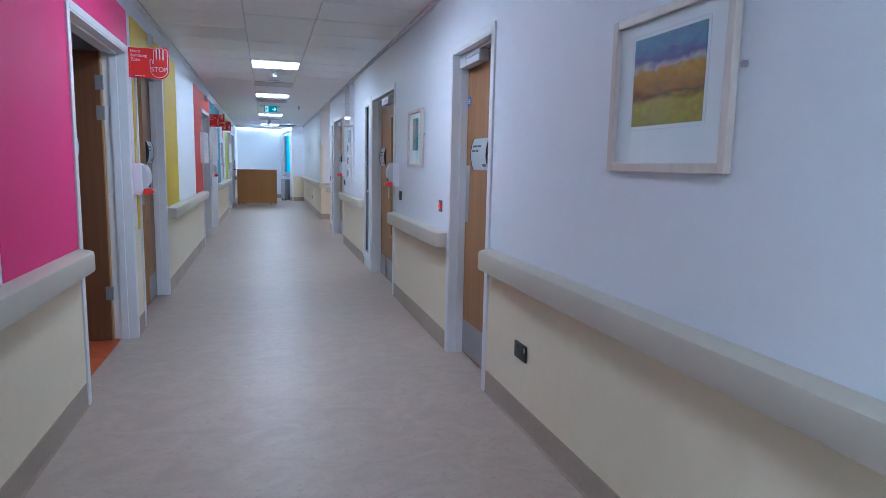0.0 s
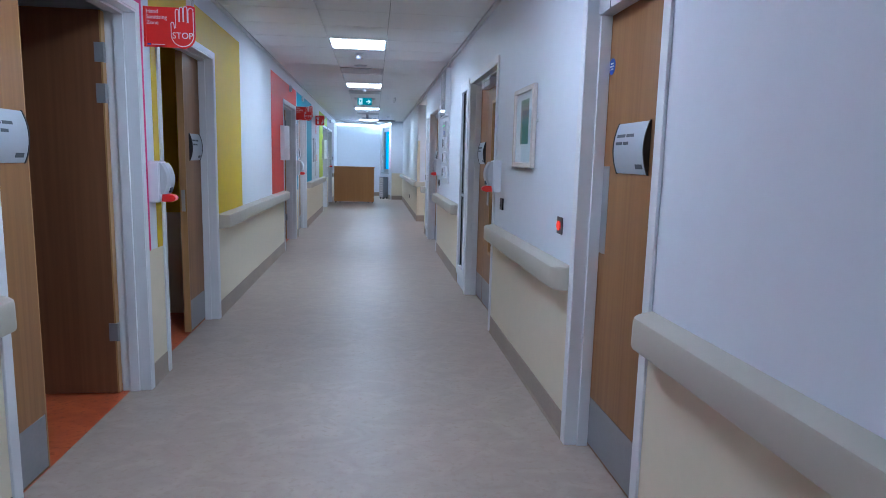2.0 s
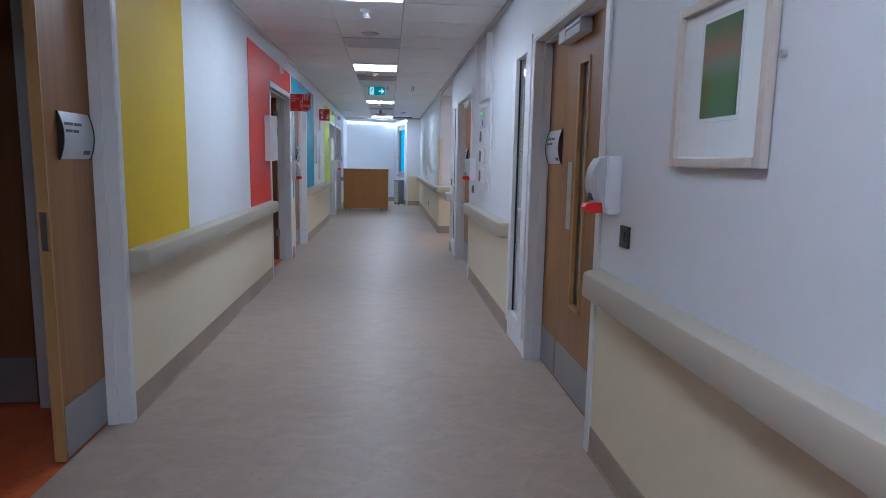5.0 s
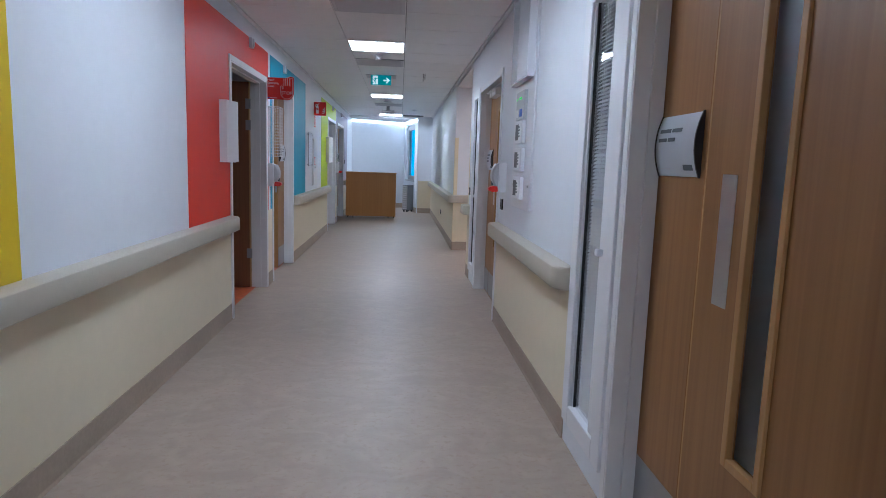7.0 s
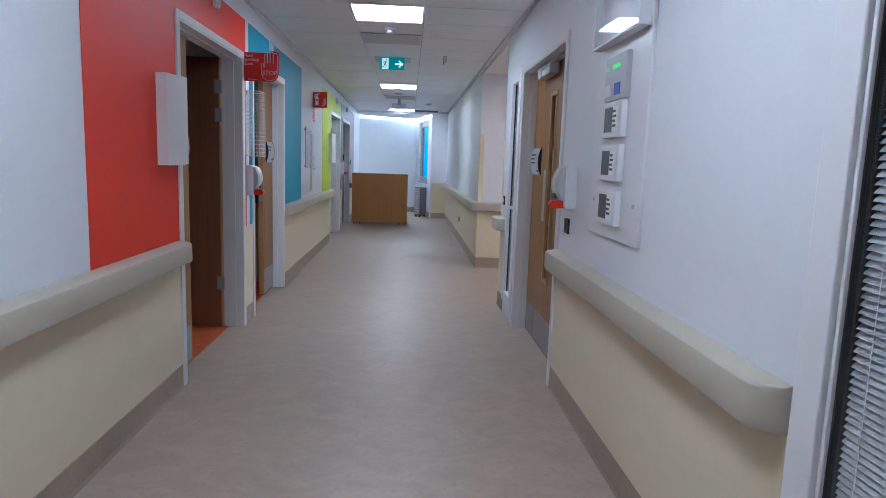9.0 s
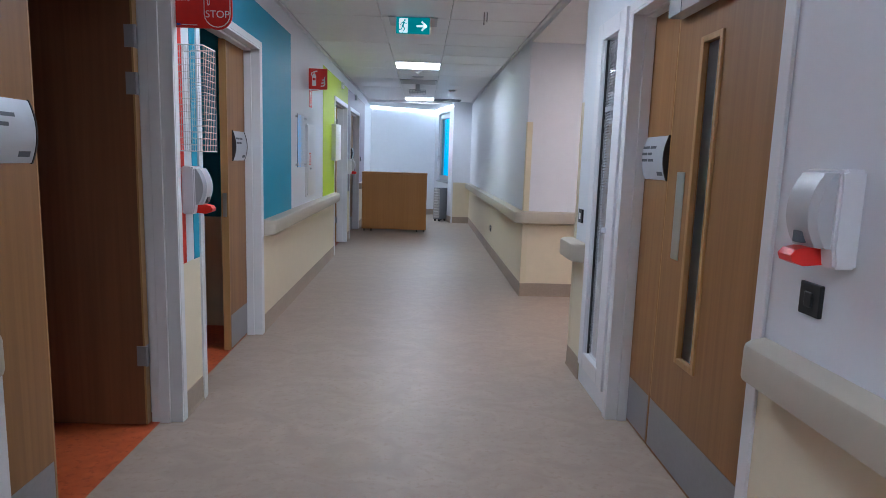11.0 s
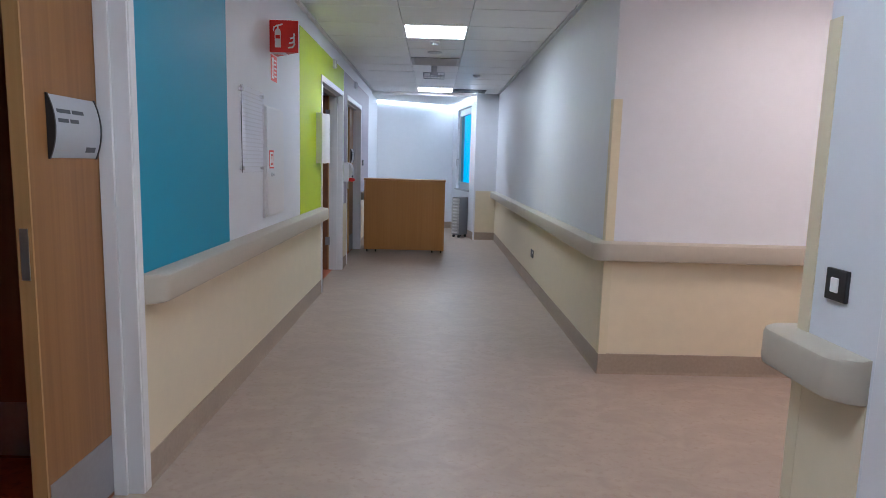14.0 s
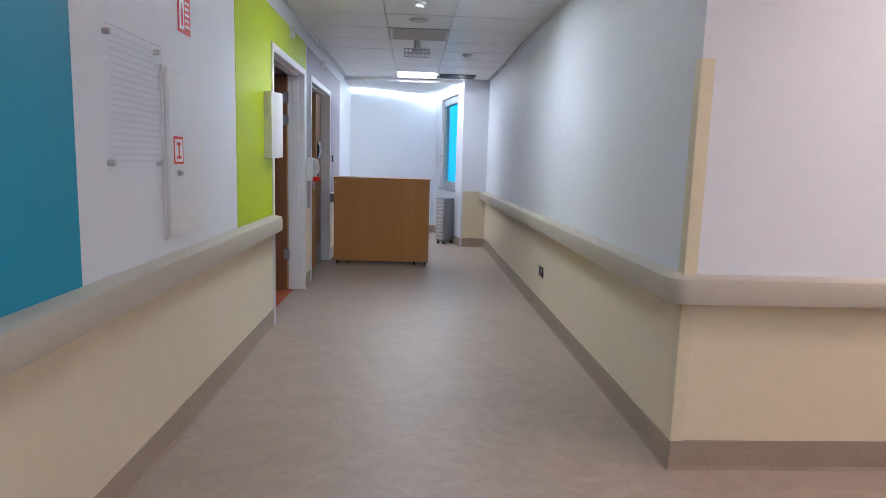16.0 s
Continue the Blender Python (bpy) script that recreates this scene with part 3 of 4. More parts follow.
def closer(d, x):
    bm = boxes((x - 0.20, x + 0.20, 0.03, LY0 - 0.004, HEAD - 0.105, HEAD - 0.032), bevel=0.006)
    c = part("door_closer", bm, GPLAST, d, "silver overhead door closer", smooth=True)
    b2 = boxes((x - 0.02, x + 0.24, 0.018, 0.030, HEAD - 0.062, HEAD - 0.05), bevel=0.002)
    part("closer_arm", b2, STEEL, c, "steel closer arm")
    part("cover_joint", boxes((x - 0.062, x - 0.058, 0.0285, 0.031, HEAD - 0.104, HEAD - 0.034)), DARKTXT, c)


number = 0


def left_door(a, b, hinge_far, turned=90):
    """A leaf-and-a-half bedroom door: the narrow leaf shut, the wide leaf open into the room."""
    global number
    number += 1
    w, h = b - a, (b - a) / 2
    d = thing("door_%d" % number, on_left((a + b) / 2), "oak leaf-and-a-half door, wide leaf standing open, white frame", "door", kind="structure")
    door_frame(d, w)
    s = -1 if hinge_far else 1          # side of the narrow leaf
    x0, x1 = sorted((s * (h - 0.014), s * (h - 0.42)))
    leaf = part("narrow_leaf", leaf_mesh(x0, x1), OAK, d, "oak veneered narrow leaf")
    kick(leaf, x0, x1)
    ex = s * (h - 0.42)
    part("lipping", boxes((ex - 0.004, ex + 0.004, LY0 - 0.0008, LY1 + 0.0008, 0.008, HEAD - 0.018)), OAK_EDGE, leaf, "pale oak edge")
    lens_plate(leaf, (x0 + x1) / 2 + 0.035, LY0, 1.405, 0.265)
    part("lock_plate", boxes((ex - s * 0.004, ex - s * 0.0065, LY0 + 0.010, LY1 - 0.010, 0.93, 1.09)), STEEL, leaf, "steel strike plate")
    # wide leaf, swung into the room about its hinge
    width = w - 0.014 - 0.42 - 0.03
    hx = -s * (h - 0.014)
    m = Matrix.Translation((hx, LY1, 0)) @ Matrix.Rotation(radians(turned) * s, 4, "Z")
    bm = bmesh.new()
    u = s
    box(bm, 0.0, u * width, -0.044, 0.0, 0.006, HEAD - 0.016, bevel=0.003)
    bm.transform(m)
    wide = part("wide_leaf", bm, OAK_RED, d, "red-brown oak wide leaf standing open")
    bm = boxes((-0.002 * u, 0.007 * u, -0.0445, 0.0005, 0.008, HEAD - 0.018))
    bm.transform(m)
    part("lipping", bm, OAK_EDGE, wide, "pale oak edge")
    bm = boxes((u * (width - 0.11), u * (width - 0.03), -0.050, -0.044, 1.0, 1.25))
    rod(bm, (u * (width - 0.07), -0.05, 1.08), (u * (width - 0.07), -0.085, 1.08), 0.01)
    rod(bm, (u * (width - 0.06), -0.085, 1.08), (u * (width - 0.19), -0.085, 1.08), 0.01)
    bm.transform(m)
    part("lever_handle", bm, STEEL, wide, "steel lever handle")
    for z in (0.36, 1.66, 1.87):
        bm = boxes((-0.008, 0.035, -0.05, -0.044, z - 0.05, z + 0.05), (-0.0035, 0.0, -0.046, 0.0, z - 0.05, z + 0.05)) if u > 0 else boxes((-0.035, 0.008, -0.05, -0.044, z - 0.05, z + 0.05), (0.0, 0.0035, -0.046, 0.0, z - 0.05, z + 0.05))
        rod(bm, (-u * 0.012, -0.048, z - 0.05), (-u * 0.012, -0.048, z + 0.05), 0.008)
        bm.transform(m)
        part("hinge", bm, HINGE_STEEL, wide, "steel hinge")
        part("hinge_plate", boxes((hx - s * 0.001, hx + s * 0.003, LY0 - 0.052, LY0 - 0.006, z - 0.05, z + 0.05), bevel=0.001), HINGE_STEEL, d, "steel hinge plate on the frame")
    return d


for i, (a, b) in enumerate(LEFT_DOORS):
    left_door(a, b, i % 2 == 0)


def pull_plate(leaf, x, z0, z1, w=0.075):
    p = part("pull_plate", boxes((x - w / 2, x + w / 2, LY0 - 0.003, LY0 - 0.0003, z0, z1), bevel=0.001), STEEL, leaf, "brushed steel push plate")
    return p


def blue_disc(leaf, x, z):
    bm = bmesh.new()
    rod(bm, (x, LY0 - 0.0015, z), (x, LY0, z), 0.035, 24)
    p = part("notice_disc", bm, BLUE, leaf, "round blue fire door notice")
    for dz, w in ((0.012, 0.03), (0.0, 0.045), (-0.012, 0.03)):
        part("print_line", boxes((x - w / 2, x + w / 2, LY0 - 0.0022, LY0 - 0.0014, z + dz - 0.003, z + dz + 0.003)), SIGNWHITE, p)


def vision(leaf, x0, x1, z0, z1):
    """Obscured glass in an oak bead round a long vision panel."""
    bm = bmesh.new()
    t = 0.022
    for dims in ((x0 - t, x0 + 0.004), (x1 - 0.004, x1 + t)):
        box(bm, dims[0], dims[1], LY0 - 0.010, LY0 + 0.012, z0 - t, z1 + t, bevel=0.003)
    for dims in ((z0 - t, z0 + 0.004), (z1 - 0.004, z1 + t)):
        box(bm, x0 + 0.004, x1 - 0.004, LY0 - 0.010, LY0 + 0.012, dims[0], dims[1], bevel=0.003)
    part("glazing_bead", bm, OAK_EDGE, leaf, "pale oak glazing bead")
    part("vision_pane", boxes((x0 + 0.005, x1 - 0.005, LY0 + 0.016, LY0 + 0.024, z0 + 0.005, z1 - 0.005)), FROST, leaf, "obscured grey-blue glass")


def right_wide_door(a, b, split, plate_z):
    """A shut leaf-and-a-half door: wide leaf with a vision panel nearest, narrow leaf with the name plate."""
    global number
    number += 1
    w, h, c = b - a, (b - a) / 2, (a + b) / 2
    d = thing("door_%d" % number, on_right(c), "shut oak leaf-and-a-half door with a long glass panel, white frame", "door", kind="structure")
    door_frame(d, w)
    xs = c - split                       # own x of the meeting line
    n = part("narrow_leaf", leaf_mesh(-h + 0.014, xs - 0.002), OAK, d, "oak veneered narrow leaf")
    kick(n, -h + 0.014, xs - 0.002)
    lens_plate(n, (-h + xs) / 2, LY0, plate_z, 0.297, 0.205, 3 if number == 9 else 2)
    v0, v1 = xs + 0.275, xs + 0.42
    m = part("wide_leaf", leaf_mesh(xs + 0.002, h - 0.014, (v0, v1, 0.535, 1.86)), OAK, d, "oak veneered wide leaf")
    kick(m, xs + 0.002, h - 0.014)
    vision(m, v0, v1, 0.535, 1.86)
    part("lipping", boxes((xs + 0.002, xs + 0.010, LY0 - 0.0008, LY0 + 0.01, 0.26, HEAD - 0.018)), OAK_EDGE, m, "pale oak edge")
    pull_plate(m, xs + 0.15, 0.95, 1.335, 0.08)
    for z in (0.3, 1.0, 1.8):
        hinge(m, h - 0.02, LY0, z, 1)
    closer(d, xs + 0.24)
    return d


a, b = RIGHT_DOORS[0]
number += 1
d = thing("door_%d" % number, on_right((a + b) / 2), "shut single oak door with name plate, white frame", "door", kind="structure")
door_frame(d, b - a)
h = (b - a) / 2
leaf = part("leaf", leaf_mesh(-h + 0.014, h - 0.014), OAK, d, "oak veneered leaf")
kick(leaf, -h + 0.014, h - 0.014)
c1 = (a + b) / 2
lens_plate(leaf, c1 - 5.64, LY0, 1.42, 0.297, 0.205)
pull_plate(leaf, c1 - 5.92, 0.95, 1.345, 0.08)
blue_disc(leaf, c1 - 5.925, 1.78)
closer(d, -0.15)
for (a, b), split, plate_z in zip(RIGHT_DOORS[1:], (8.975, 13.42), (1.425, 1.395)):
    right_wide_door(a, b, split, plate_z)


# ---------- slit windows with blinds in the right wall ----------
for i, (a, b) in enumerate(RIGHT_WINDOWS):
    w, c = b - a, (a + b) / 2
    d = thing("window_%d" % (i + 1), on_right(c), "tall slit window in a white frame with a closed venetian blind", "window", kind="structure")
    h = w / 2
    fr, near = 0.075, (0.165, 0.135)[i]             # frame bar, and the wide sash bar that carries the knob
    g0, g1 = -h + fr, h - near          # clear width of the glass
    bm = bmesh.new()
    box(bm, -h - 0.02, g0, -0.018, 0.07, WZ0 - 0.02, WZ1 + 0.02, bevel=0.005)
    box(bm, h - 0.085, h + 0.02, -0.018, 0.07, WZ0 - 0.02, WZ1 + 0.02, bevel=0.005)
    box(bm, g1, h - 0.087, -0.008, 0.06, WZ0 + fr, WZ1 - fr, bevel=0.004)
    box(bm, g0, g0 + 0.012, -0.004, 0.05, WZ0 + fr, WZ1 - fr, bevel=0.003)
    for z0, z1 in ((WZ0 - 0.02, WZ0 + fr), (WZ1 - fr, WZ1 + 0.02)):
        box(bm, g0, h - 0.085, -0.018, 0.07, z0, z1, bevel=0.005)
    part("gasket", boxes((g0 + 0.012, g0 + 0.018, 0.006, 0.05, WZ0 + fr, WZ1 - fr), (g1 - 0.006, g1, 0.006, 0.05, WZ0 + fr, WZ1 - fr)), BLACK, d, "black glazing gasket")
    part("window_frame", bm, WPLAST, d, "white plastic frame")
    part("pane", boxes((g0 + 0.010, g1 + 0.002, 0.012, 0.016, WZ0 + fr, WZ1 - fr)), GLASS, d, "clear glass").visible_shadow = False
    part("blind_cord", rod(rod(bmesh.new(), (g0 + 0.07, 0.030, WZ0 + 0.08), (g0 + 0.07, 0.030, WZ1 - 0.08), 0.0012, 6), (g1 - 0.06, 0.030, WZ0 + 0.08), (g1 - 0.06, 0.030, WZ1 - 0.08), 0.0012, 6), SLAT, d)
    x0, x1 = g0 + 0.022, g1 - 0.010
    slat = None
    z = WZ0 + fr + 0.012
    while z < WZ1 - fr - 0.01:
        if slat is None:
            bm = bmesh.new()
            loft(bm, [[(x, 0.028, -0.0062), (x, 0.033, 0.0006), (x, 0.040, 0.0062), (x, 0.040, 0.0069), (x, 0.033, 0.0013), (x, 0.028, -0.0055)] for x in (x0, x1)])
            slat = part("slat", bm, SLAT, d, "white blind slat")
            slat.location.z = z
        else:
            o = slat.copy()
            scene.collection.objects.link(o)
            o.location.z = z
        z += 0.0165
    if i == 1:
        part("blind_bar", boxes((x0 - 0.004, x1 + 0.004, 0.020, 0.027, 1.655, 1.685), bevel=0.003), WPLAST, d, "white bar across the blind")
    knob = boxes((g1 + 0.020, g1 + 0.052, -0.036, -0.008, 0.985, 1.015), bevel=0.006)
    part("blind_knob", knob, WPLAST, d, "white blind control knob")
    part("back_pane", boxes((g0 + 0.010, g1 + 0.002, 0.058, 0.062, WZ0 + fr, WZ1 - fr)), GLASS, d, "clear glass").visible_shadow = False

# ---------- end window ----------
structure("backdrop_sky", slanted((0.2, 29.5), (5.0, 28.5), -1.0, 6.0, thick=0.05), SKYCARD, "bright blue sky beyond the end window", "sky")
P = Vector(PIER) + us * ((Vector(CORNER) - Vector(PIER)).length * (S0 + S1) / 2)
d = thing("window_3", pose(P.x, P.y, 0, 0, 0, math.degrees(math.atan2(us.y, us.x))) @ pose(0, 0, 0, 0, 0, 180), "grey framed tilt window with bright blue glass", "window", kind="structure")
ww = (Vector(CORNER) - Vector(PIER)).length * (S1 - S0) / 2
bm = bmesh.new()
for s in (-1, 1):
    box(bm, s * (ww - 0.06), s * ww, 0.05, 0.12, EZ0, EZ1, bevel=0.004)
    box(bm, s * (ww - 0.125), s * (ww - 0.06), 0.03, 0.10, EZ0 + 0.06, EZ1 - 0.06, bevel=0.004)
for z0, z1 in ((EZ0, EZ0 + 0.06), (EZ1 - 0.06, EZ1)):
    box(bm, -ww + 0.06, ww - 0.06, 0.05, 0.12, z0, z1, bevel=0.004)
for z0, z1 in ((EZ0 + 0.06, EZ0 + 0.125), (EZ1 - 0.125, EZ1 - 0.06)):
    box(bm, -ww + 0.125, ww - 0.125, 0.03, 0.10, z0, z1, bevel=0.004)
part("window_frame", bm, ALU, d, "grey metal frame")
part("pane", boxes((-ww + 0.12, ww - 0.12, 0.06, 0.066, EZ0 + 0.12, EZ1 - 0.12)), CYAN, d, "blue tinted glass").visible_shadow = False
part("window_sill", boxes((-ww - 0.02, ww + 0.02, -0.03, 0.05, EZ0 - 0.03, EZ0 + 0.001), bevel=0.004), ALU, d, "grey sill")
hb = boxes((-ww + 0.075, -ww + 0.105, 0.018, 0.030, 1.33, 1.45), bevel=0.003)
rod(hb, (-ww + 0.09, 0.02, 1.42), (-ww + 0.09, -0.02, 1.42), 0.008)
box(hb, -ww + 0.08, -ww + 0.10, -0.028, -0.016, 1.30, 1.43, bevel=0.004)
part("window_handle", hb, GPLAST, d, "grey lever handle")


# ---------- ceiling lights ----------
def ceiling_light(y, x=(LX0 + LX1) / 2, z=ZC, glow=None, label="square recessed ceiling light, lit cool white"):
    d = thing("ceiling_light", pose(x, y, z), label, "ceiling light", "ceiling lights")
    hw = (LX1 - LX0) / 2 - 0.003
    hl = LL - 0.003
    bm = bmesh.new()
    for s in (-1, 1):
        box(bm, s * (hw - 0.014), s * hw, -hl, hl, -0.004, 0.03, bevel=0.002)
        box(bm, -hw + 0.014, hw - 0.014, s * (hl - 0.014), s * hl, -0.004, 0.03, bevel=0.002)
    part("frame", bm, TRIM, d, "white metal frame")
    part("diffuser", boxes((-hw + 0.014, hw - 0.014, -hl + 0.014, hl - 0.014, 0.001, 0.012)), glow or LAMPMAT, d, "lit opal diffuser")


# Lights in view, plus the unseen ones added at the start of LIGHTS.
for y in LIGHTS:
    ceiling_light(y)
for x in (2.5, 5.0):
    ceiling_light(15.7, x, 2.496, SIDELAMP, "square ceiling light of the side corridor, lit warm")


# ---------- things on the ceiling ----------
def smoke_detector(y, hang=0.07, x=0.13):
    d = thing("smoke_detector", pose(x, y, ZC), "small white round smoke detector on a neck", "smoke detector", "smoke detectors")
    bm = bmesh.new()
    rings = []
    for r, z in ((0.052, 0.0), (0.052, -0.016), (0.03, -0.024), (0.027, -hang * 0.6), (0.036, -hang * 0.75), (0.034, -hang), (0.012, -hang - 0.006)):
        rings.append([(r * math.cos(i * math.pi / 8), r * math.sin(i * math.pi / 8), z) for i in range(16)])
    loft(bm, rings)
    part("body", bm, WPLAST, d, smooth=True)
    bm = bmesh.new()
    for i in range(8):
        a = i * math.pi / 4
        box(bm, 0.033 * math.cos(a) - 0.004, 0.033 * math.cos(a) + 0.004, 0.033 * math.sin(a) - 0.004, 0.033 * math.sin(a) + 0.004, -hang * 0.9, -hang * 0.8)
    part("vent_slot", bm, DARKTXT, d, "dark vent slots")


def speaker(y, x=0.13):
    d = thing("ceiling_speaker", pose(x, y, ZC), "flat round white ceiling disc", "ceiling speaker", "ceiling speakers")
    bm = bmesh.new()
    loft(bm, [[(r * math.cos(i * math.pi / 10), r * math.sin(i * math.pi / 10), z) for i in range(20)] for r, z in ((0.085, 0.0), (0.085, -0.006), (0.078, -0.011), (0.03, -0.012))])
    part("rim", bm, GPLAST, d, smooth=True)
    bm = bmesh.new()
    rod(bm, (0, 0, -0.0122), (0, 0, -0.0135), 0.06, 20)
    part("mesh", bm, SLAT, d, "grey mesh disc")


def grille(y0, y1):
    """A grey return-air grille filling one tile."""
    d = thing("ceiling_grille", pose((LX0 + LX1) / 2, (y0 + y1) / 2, ZC), "grey louvred air grille set in the ceiling", "air grille", "ceiling grilles")
    hw, hl = (LX1 - LX0) / 2 - 0.01, (y1 - y0) / 2
    bm = bmesh.new()
    for s in (-1, 1):
        box(bm, s * (hw - 0.03), s * hw, -hl, hl, -0.010, -0.002, bevel=0.002)
        box(bm, -hw + 0.03, hw - 0.03, s * (hl - 0.03), s * hl, -0.010, -0.002, bevel=0.002)
    part("frame", bm, GPLAST, d, "pale grey frame")
    part("backing", boxes((-hw + 0.03, hw - 0.03, -hl + 0.03, hl - 0.03, -0.003, -0.0012)), DARKMET, d, "dark backing")
    n = 14
    first = None
    for i in range(n):
        y = -hl + 0.045 + (2 * hl - 0.09) * i / (n - 1)
        if first is None:
            bm = bmesh.new()
            loft(bm, [[(x, -0.013, -0.0035), (x, 0.013, -0.009), (x, 0.013, -0.0075), (x, -0.013, -0.002)] for x in (-hw + 0.03, hw - 0.03)])
            first = part("slat", bm, GPLAST, d, "pale grey louvre")
            first.location.y = y
        else:
            o = first.copy()
            scene.collection.objects.link(o)
            o.location.y = y


smoke_detector(10.70)
speaker(11.66)
grille(11.88, 12.42)
grille(14.75, 15.25)
smoke_detector(14.50, 0.05)
smoke_detector(19.40, 0.04)
speaker(20.0)
grille(20.36, 20.90)
smoke_detector(21.7, 0.03, 0.71)

# hanging wire-guarded sensor
d = thing("guarded_sensor", pose(0.12, 20.98, ZC), "ceiling sensor on a grey stem with a white wire guard", "sensor")
bm = bmesh.new()
rod(bm, (0, 0, 0), (0, 0, -0.09), 0.035, 16)
rod(bm, (0, 0, -0.09), (0, 0, -0.115), 0.05, 16)
part("stem", bm, GPLAST, d, "grey stem", smooth=True)
bm = bmesh.new()
for z in (-0.10, -0.145):
    for s in (-1, 1):
        rod(bm, (-0.13, s * 0.11, z), (0.13, s * 0.11, z), 0.005, 6)
        rod(bm, (s * 0.13, -0.11, z), (s * 0.13, 0.11, z), 0.005, 6)
for i in range(7):
    x = -0.13 + 0.26 * i / 6
    for s in (-1, 1):
        rod(bm, (x, s * 0.11, -0.10), (x, s * 0.11, -0.145), 0.004, 6)
    rod(bm, (x, -0.11, -0.145), (x, 0.11, -0.145), 0.004, 6)
part("wire_guard", bm, GPLAST, d, "pale wire guard")

# dark slot diffuser beside the last light
d = thing("slot_vent", pose(0.71, 23.55, ZC), "dark slotted air vent in the ceiling", "air vent")
bm = boxes((-0.27, 0.27, -0.20, -0.17, -0.012, -0.001), (-0.27, 0.27, 0.17, 0.20, -0.012, -0.001), (-0.27, -0.24, -0.17, 0.17, -0.012, -0.001), (0.24, 0.27, -0.17, 0.17, -0.012, -0.001))
part("frame", bm, DARKMET, d, "dark frame")
part("backing", boxes((-0.24, 0.24, -0.17, 0.17, -0.003, -0.001)), BLACK, d, "black opening")
for i in range(5):
    y = -0.13 + i * 0.065
    part("slat", boxes((-0.24, 0.24, y - 0.012, y + 0.012, -0.009, -0.006)), DARKMET, d, "dark slat")

# thin rods hanging from the ceiling by the side corridor
d = thing("hanging_rod", pose(0.71, 15.85, ZC), "pair of thin dark rods hanging from the ceiling", "hanging rod")
part("rod", rod(bmesh.new(), (-0.012, 0, 0), (-0.012, 0, -0.10), 0.004, 8), DARKMET, d)
part("rod", rod(bmesh.new(), (0.012, 0, 0), (0.012, 0, -0.075), 0.004, 8), DARKMET, d)

# emergency exit sign
d = thing("exit_sign", pose(0.115, 16.1, ZC), "lit green emergency exit sign with running figure and arrow", "exit sign")
part("mount", boxes((-0.21, 0.21, 0.0, 0.36, -0.008, -0.0008), bevel=0.002), GPLAST, d, "pale ceiling mounting plate")
part("face", boxes((-0.143, 0.143, -0.008, 0.010, -0.142, -0.008), bevel=0.002), SIGNGREEN, d, "lit green face")
bm = bmesh.new()
stroke(bm, [(0.035, -0.078), (0.112, -0.078)], 0.017, -0.008)
stroke(bm, [(0.078, -0.044), (0.112, -0.078), (0.078, -0.112)], 0.015, -0.008)
part("arrow", bm, SIGNLIT, d, "white arrow")
part("doorway", boxes((-0.115, -0.045, -0.0095, -0.008, -0.135, -0.018)), SIGNLIT, d, "white doorway shape")
bm = bmesh.new()
stroke(bm, [(-0.076, -0.05), (-0.086, -0.085)], 0.017, -0.0098)
stroke(bm, [(-0.086, -0.085), (-0.070, -0.10), (-0.078, -0.125)], 0.009, -0.0098)
stroke(bm, [(-0.088, -0.085), (-0.098, -0.108), (-0.116, -0.112)], 0.009, -0.0098)
stroke(bm, [(-0.074, -0.05), (-0.058, -0.062), (-0.050, -0.054)], 0.007, -0.0098)
stroke(bm, [(-0.080, -0.052), (-0.098, -0.058), (-0.106, -0.074)], 0.007, -0.0098)
rod(bm, (-0.070, -0.0098, -0.034), (-0.070, -0.0113, -0.034), 0.0085, 14)
part("pictogram", bm, SIGNGREEN, d, "green running pictogram")


# ---------- sanitiser dispensers ----------
def dispenser(m, label="white wall sanitiser dispenser with red lever", red=True):
    d = thing("sanitiser_dispenser", m, label, "dispenser", "sanitiser dispensers")
    bm = bmesh.new()
    side = [(0.0, 0.0), (0.0, 0.235), (-0.045, 0.235), (-0.062, 0.228), (-0.062, 0.045), (-0.055, 0.0)]
    loft(bm, [[(x * k, y, z) for y, z in side] for x, k in ((-0.075, 0.93), (-0.075, 1.0), (0.075, 1.0), (0.075, 0.93))][1:3])
    bmesh.ops.bevel(bm, geom=bm.edges[:], offset=0.006, segments=2, affect="EDGES")
    part("body", bm, WPLAST, d, smooth=True)
    bm = bmesh.new()
    rings = []
    for f in range(9):
        a = f / 8
        depth = -0.062 - 0.052 * math.sin(math.pi * (0.12 + 0.80 * a)) ** 0.7
        z = 0.047 + a * 0.178
        rings.append([(-0.062, -0.060, z), (-0.060, depth + 0.014, z), (-0.044, depth, z), (0.044, depth, z), (0.060, depth + 0.014, z), (0.062, -0.060, z)])
    loft(bm, rings)
    part("cover", bm, GPLAST if red else WPLAST, d, "smoky bulged front cover", smooth=True)
    part("nozzle", boxes((-0.018, 0.018, -0.108, -0.090, 0.055, 0.085), bevel=0.004), DARKTXT, d, "dark nozzle recess")
    bm = bmesh.new()
    loft(bm, [[(x, -0.045, 0.005), (x, -0.100, 0.000), (x, -0.128, 0.010), (x, -0.134, 0.026), (x, -0.122, 0.040), (x, -0.095, 0.046), (x, -0.05, 0.045)] for x in (-0.028, -0.025, 0.025, 0.028)])
    part("lever", bm, REDP, d, "glossy red push lever", smooth=True)
    return d


dispenser(on_left(6.965, 1.075, 0.003))
dispenser(on_left(13.765, 1.05, 0.003))
dispenser(on_left(20.65, 1.075, 0.003))
dispenser(on_right(7.83, 1.125))
dispenser(on_right(12.06, 1.13))


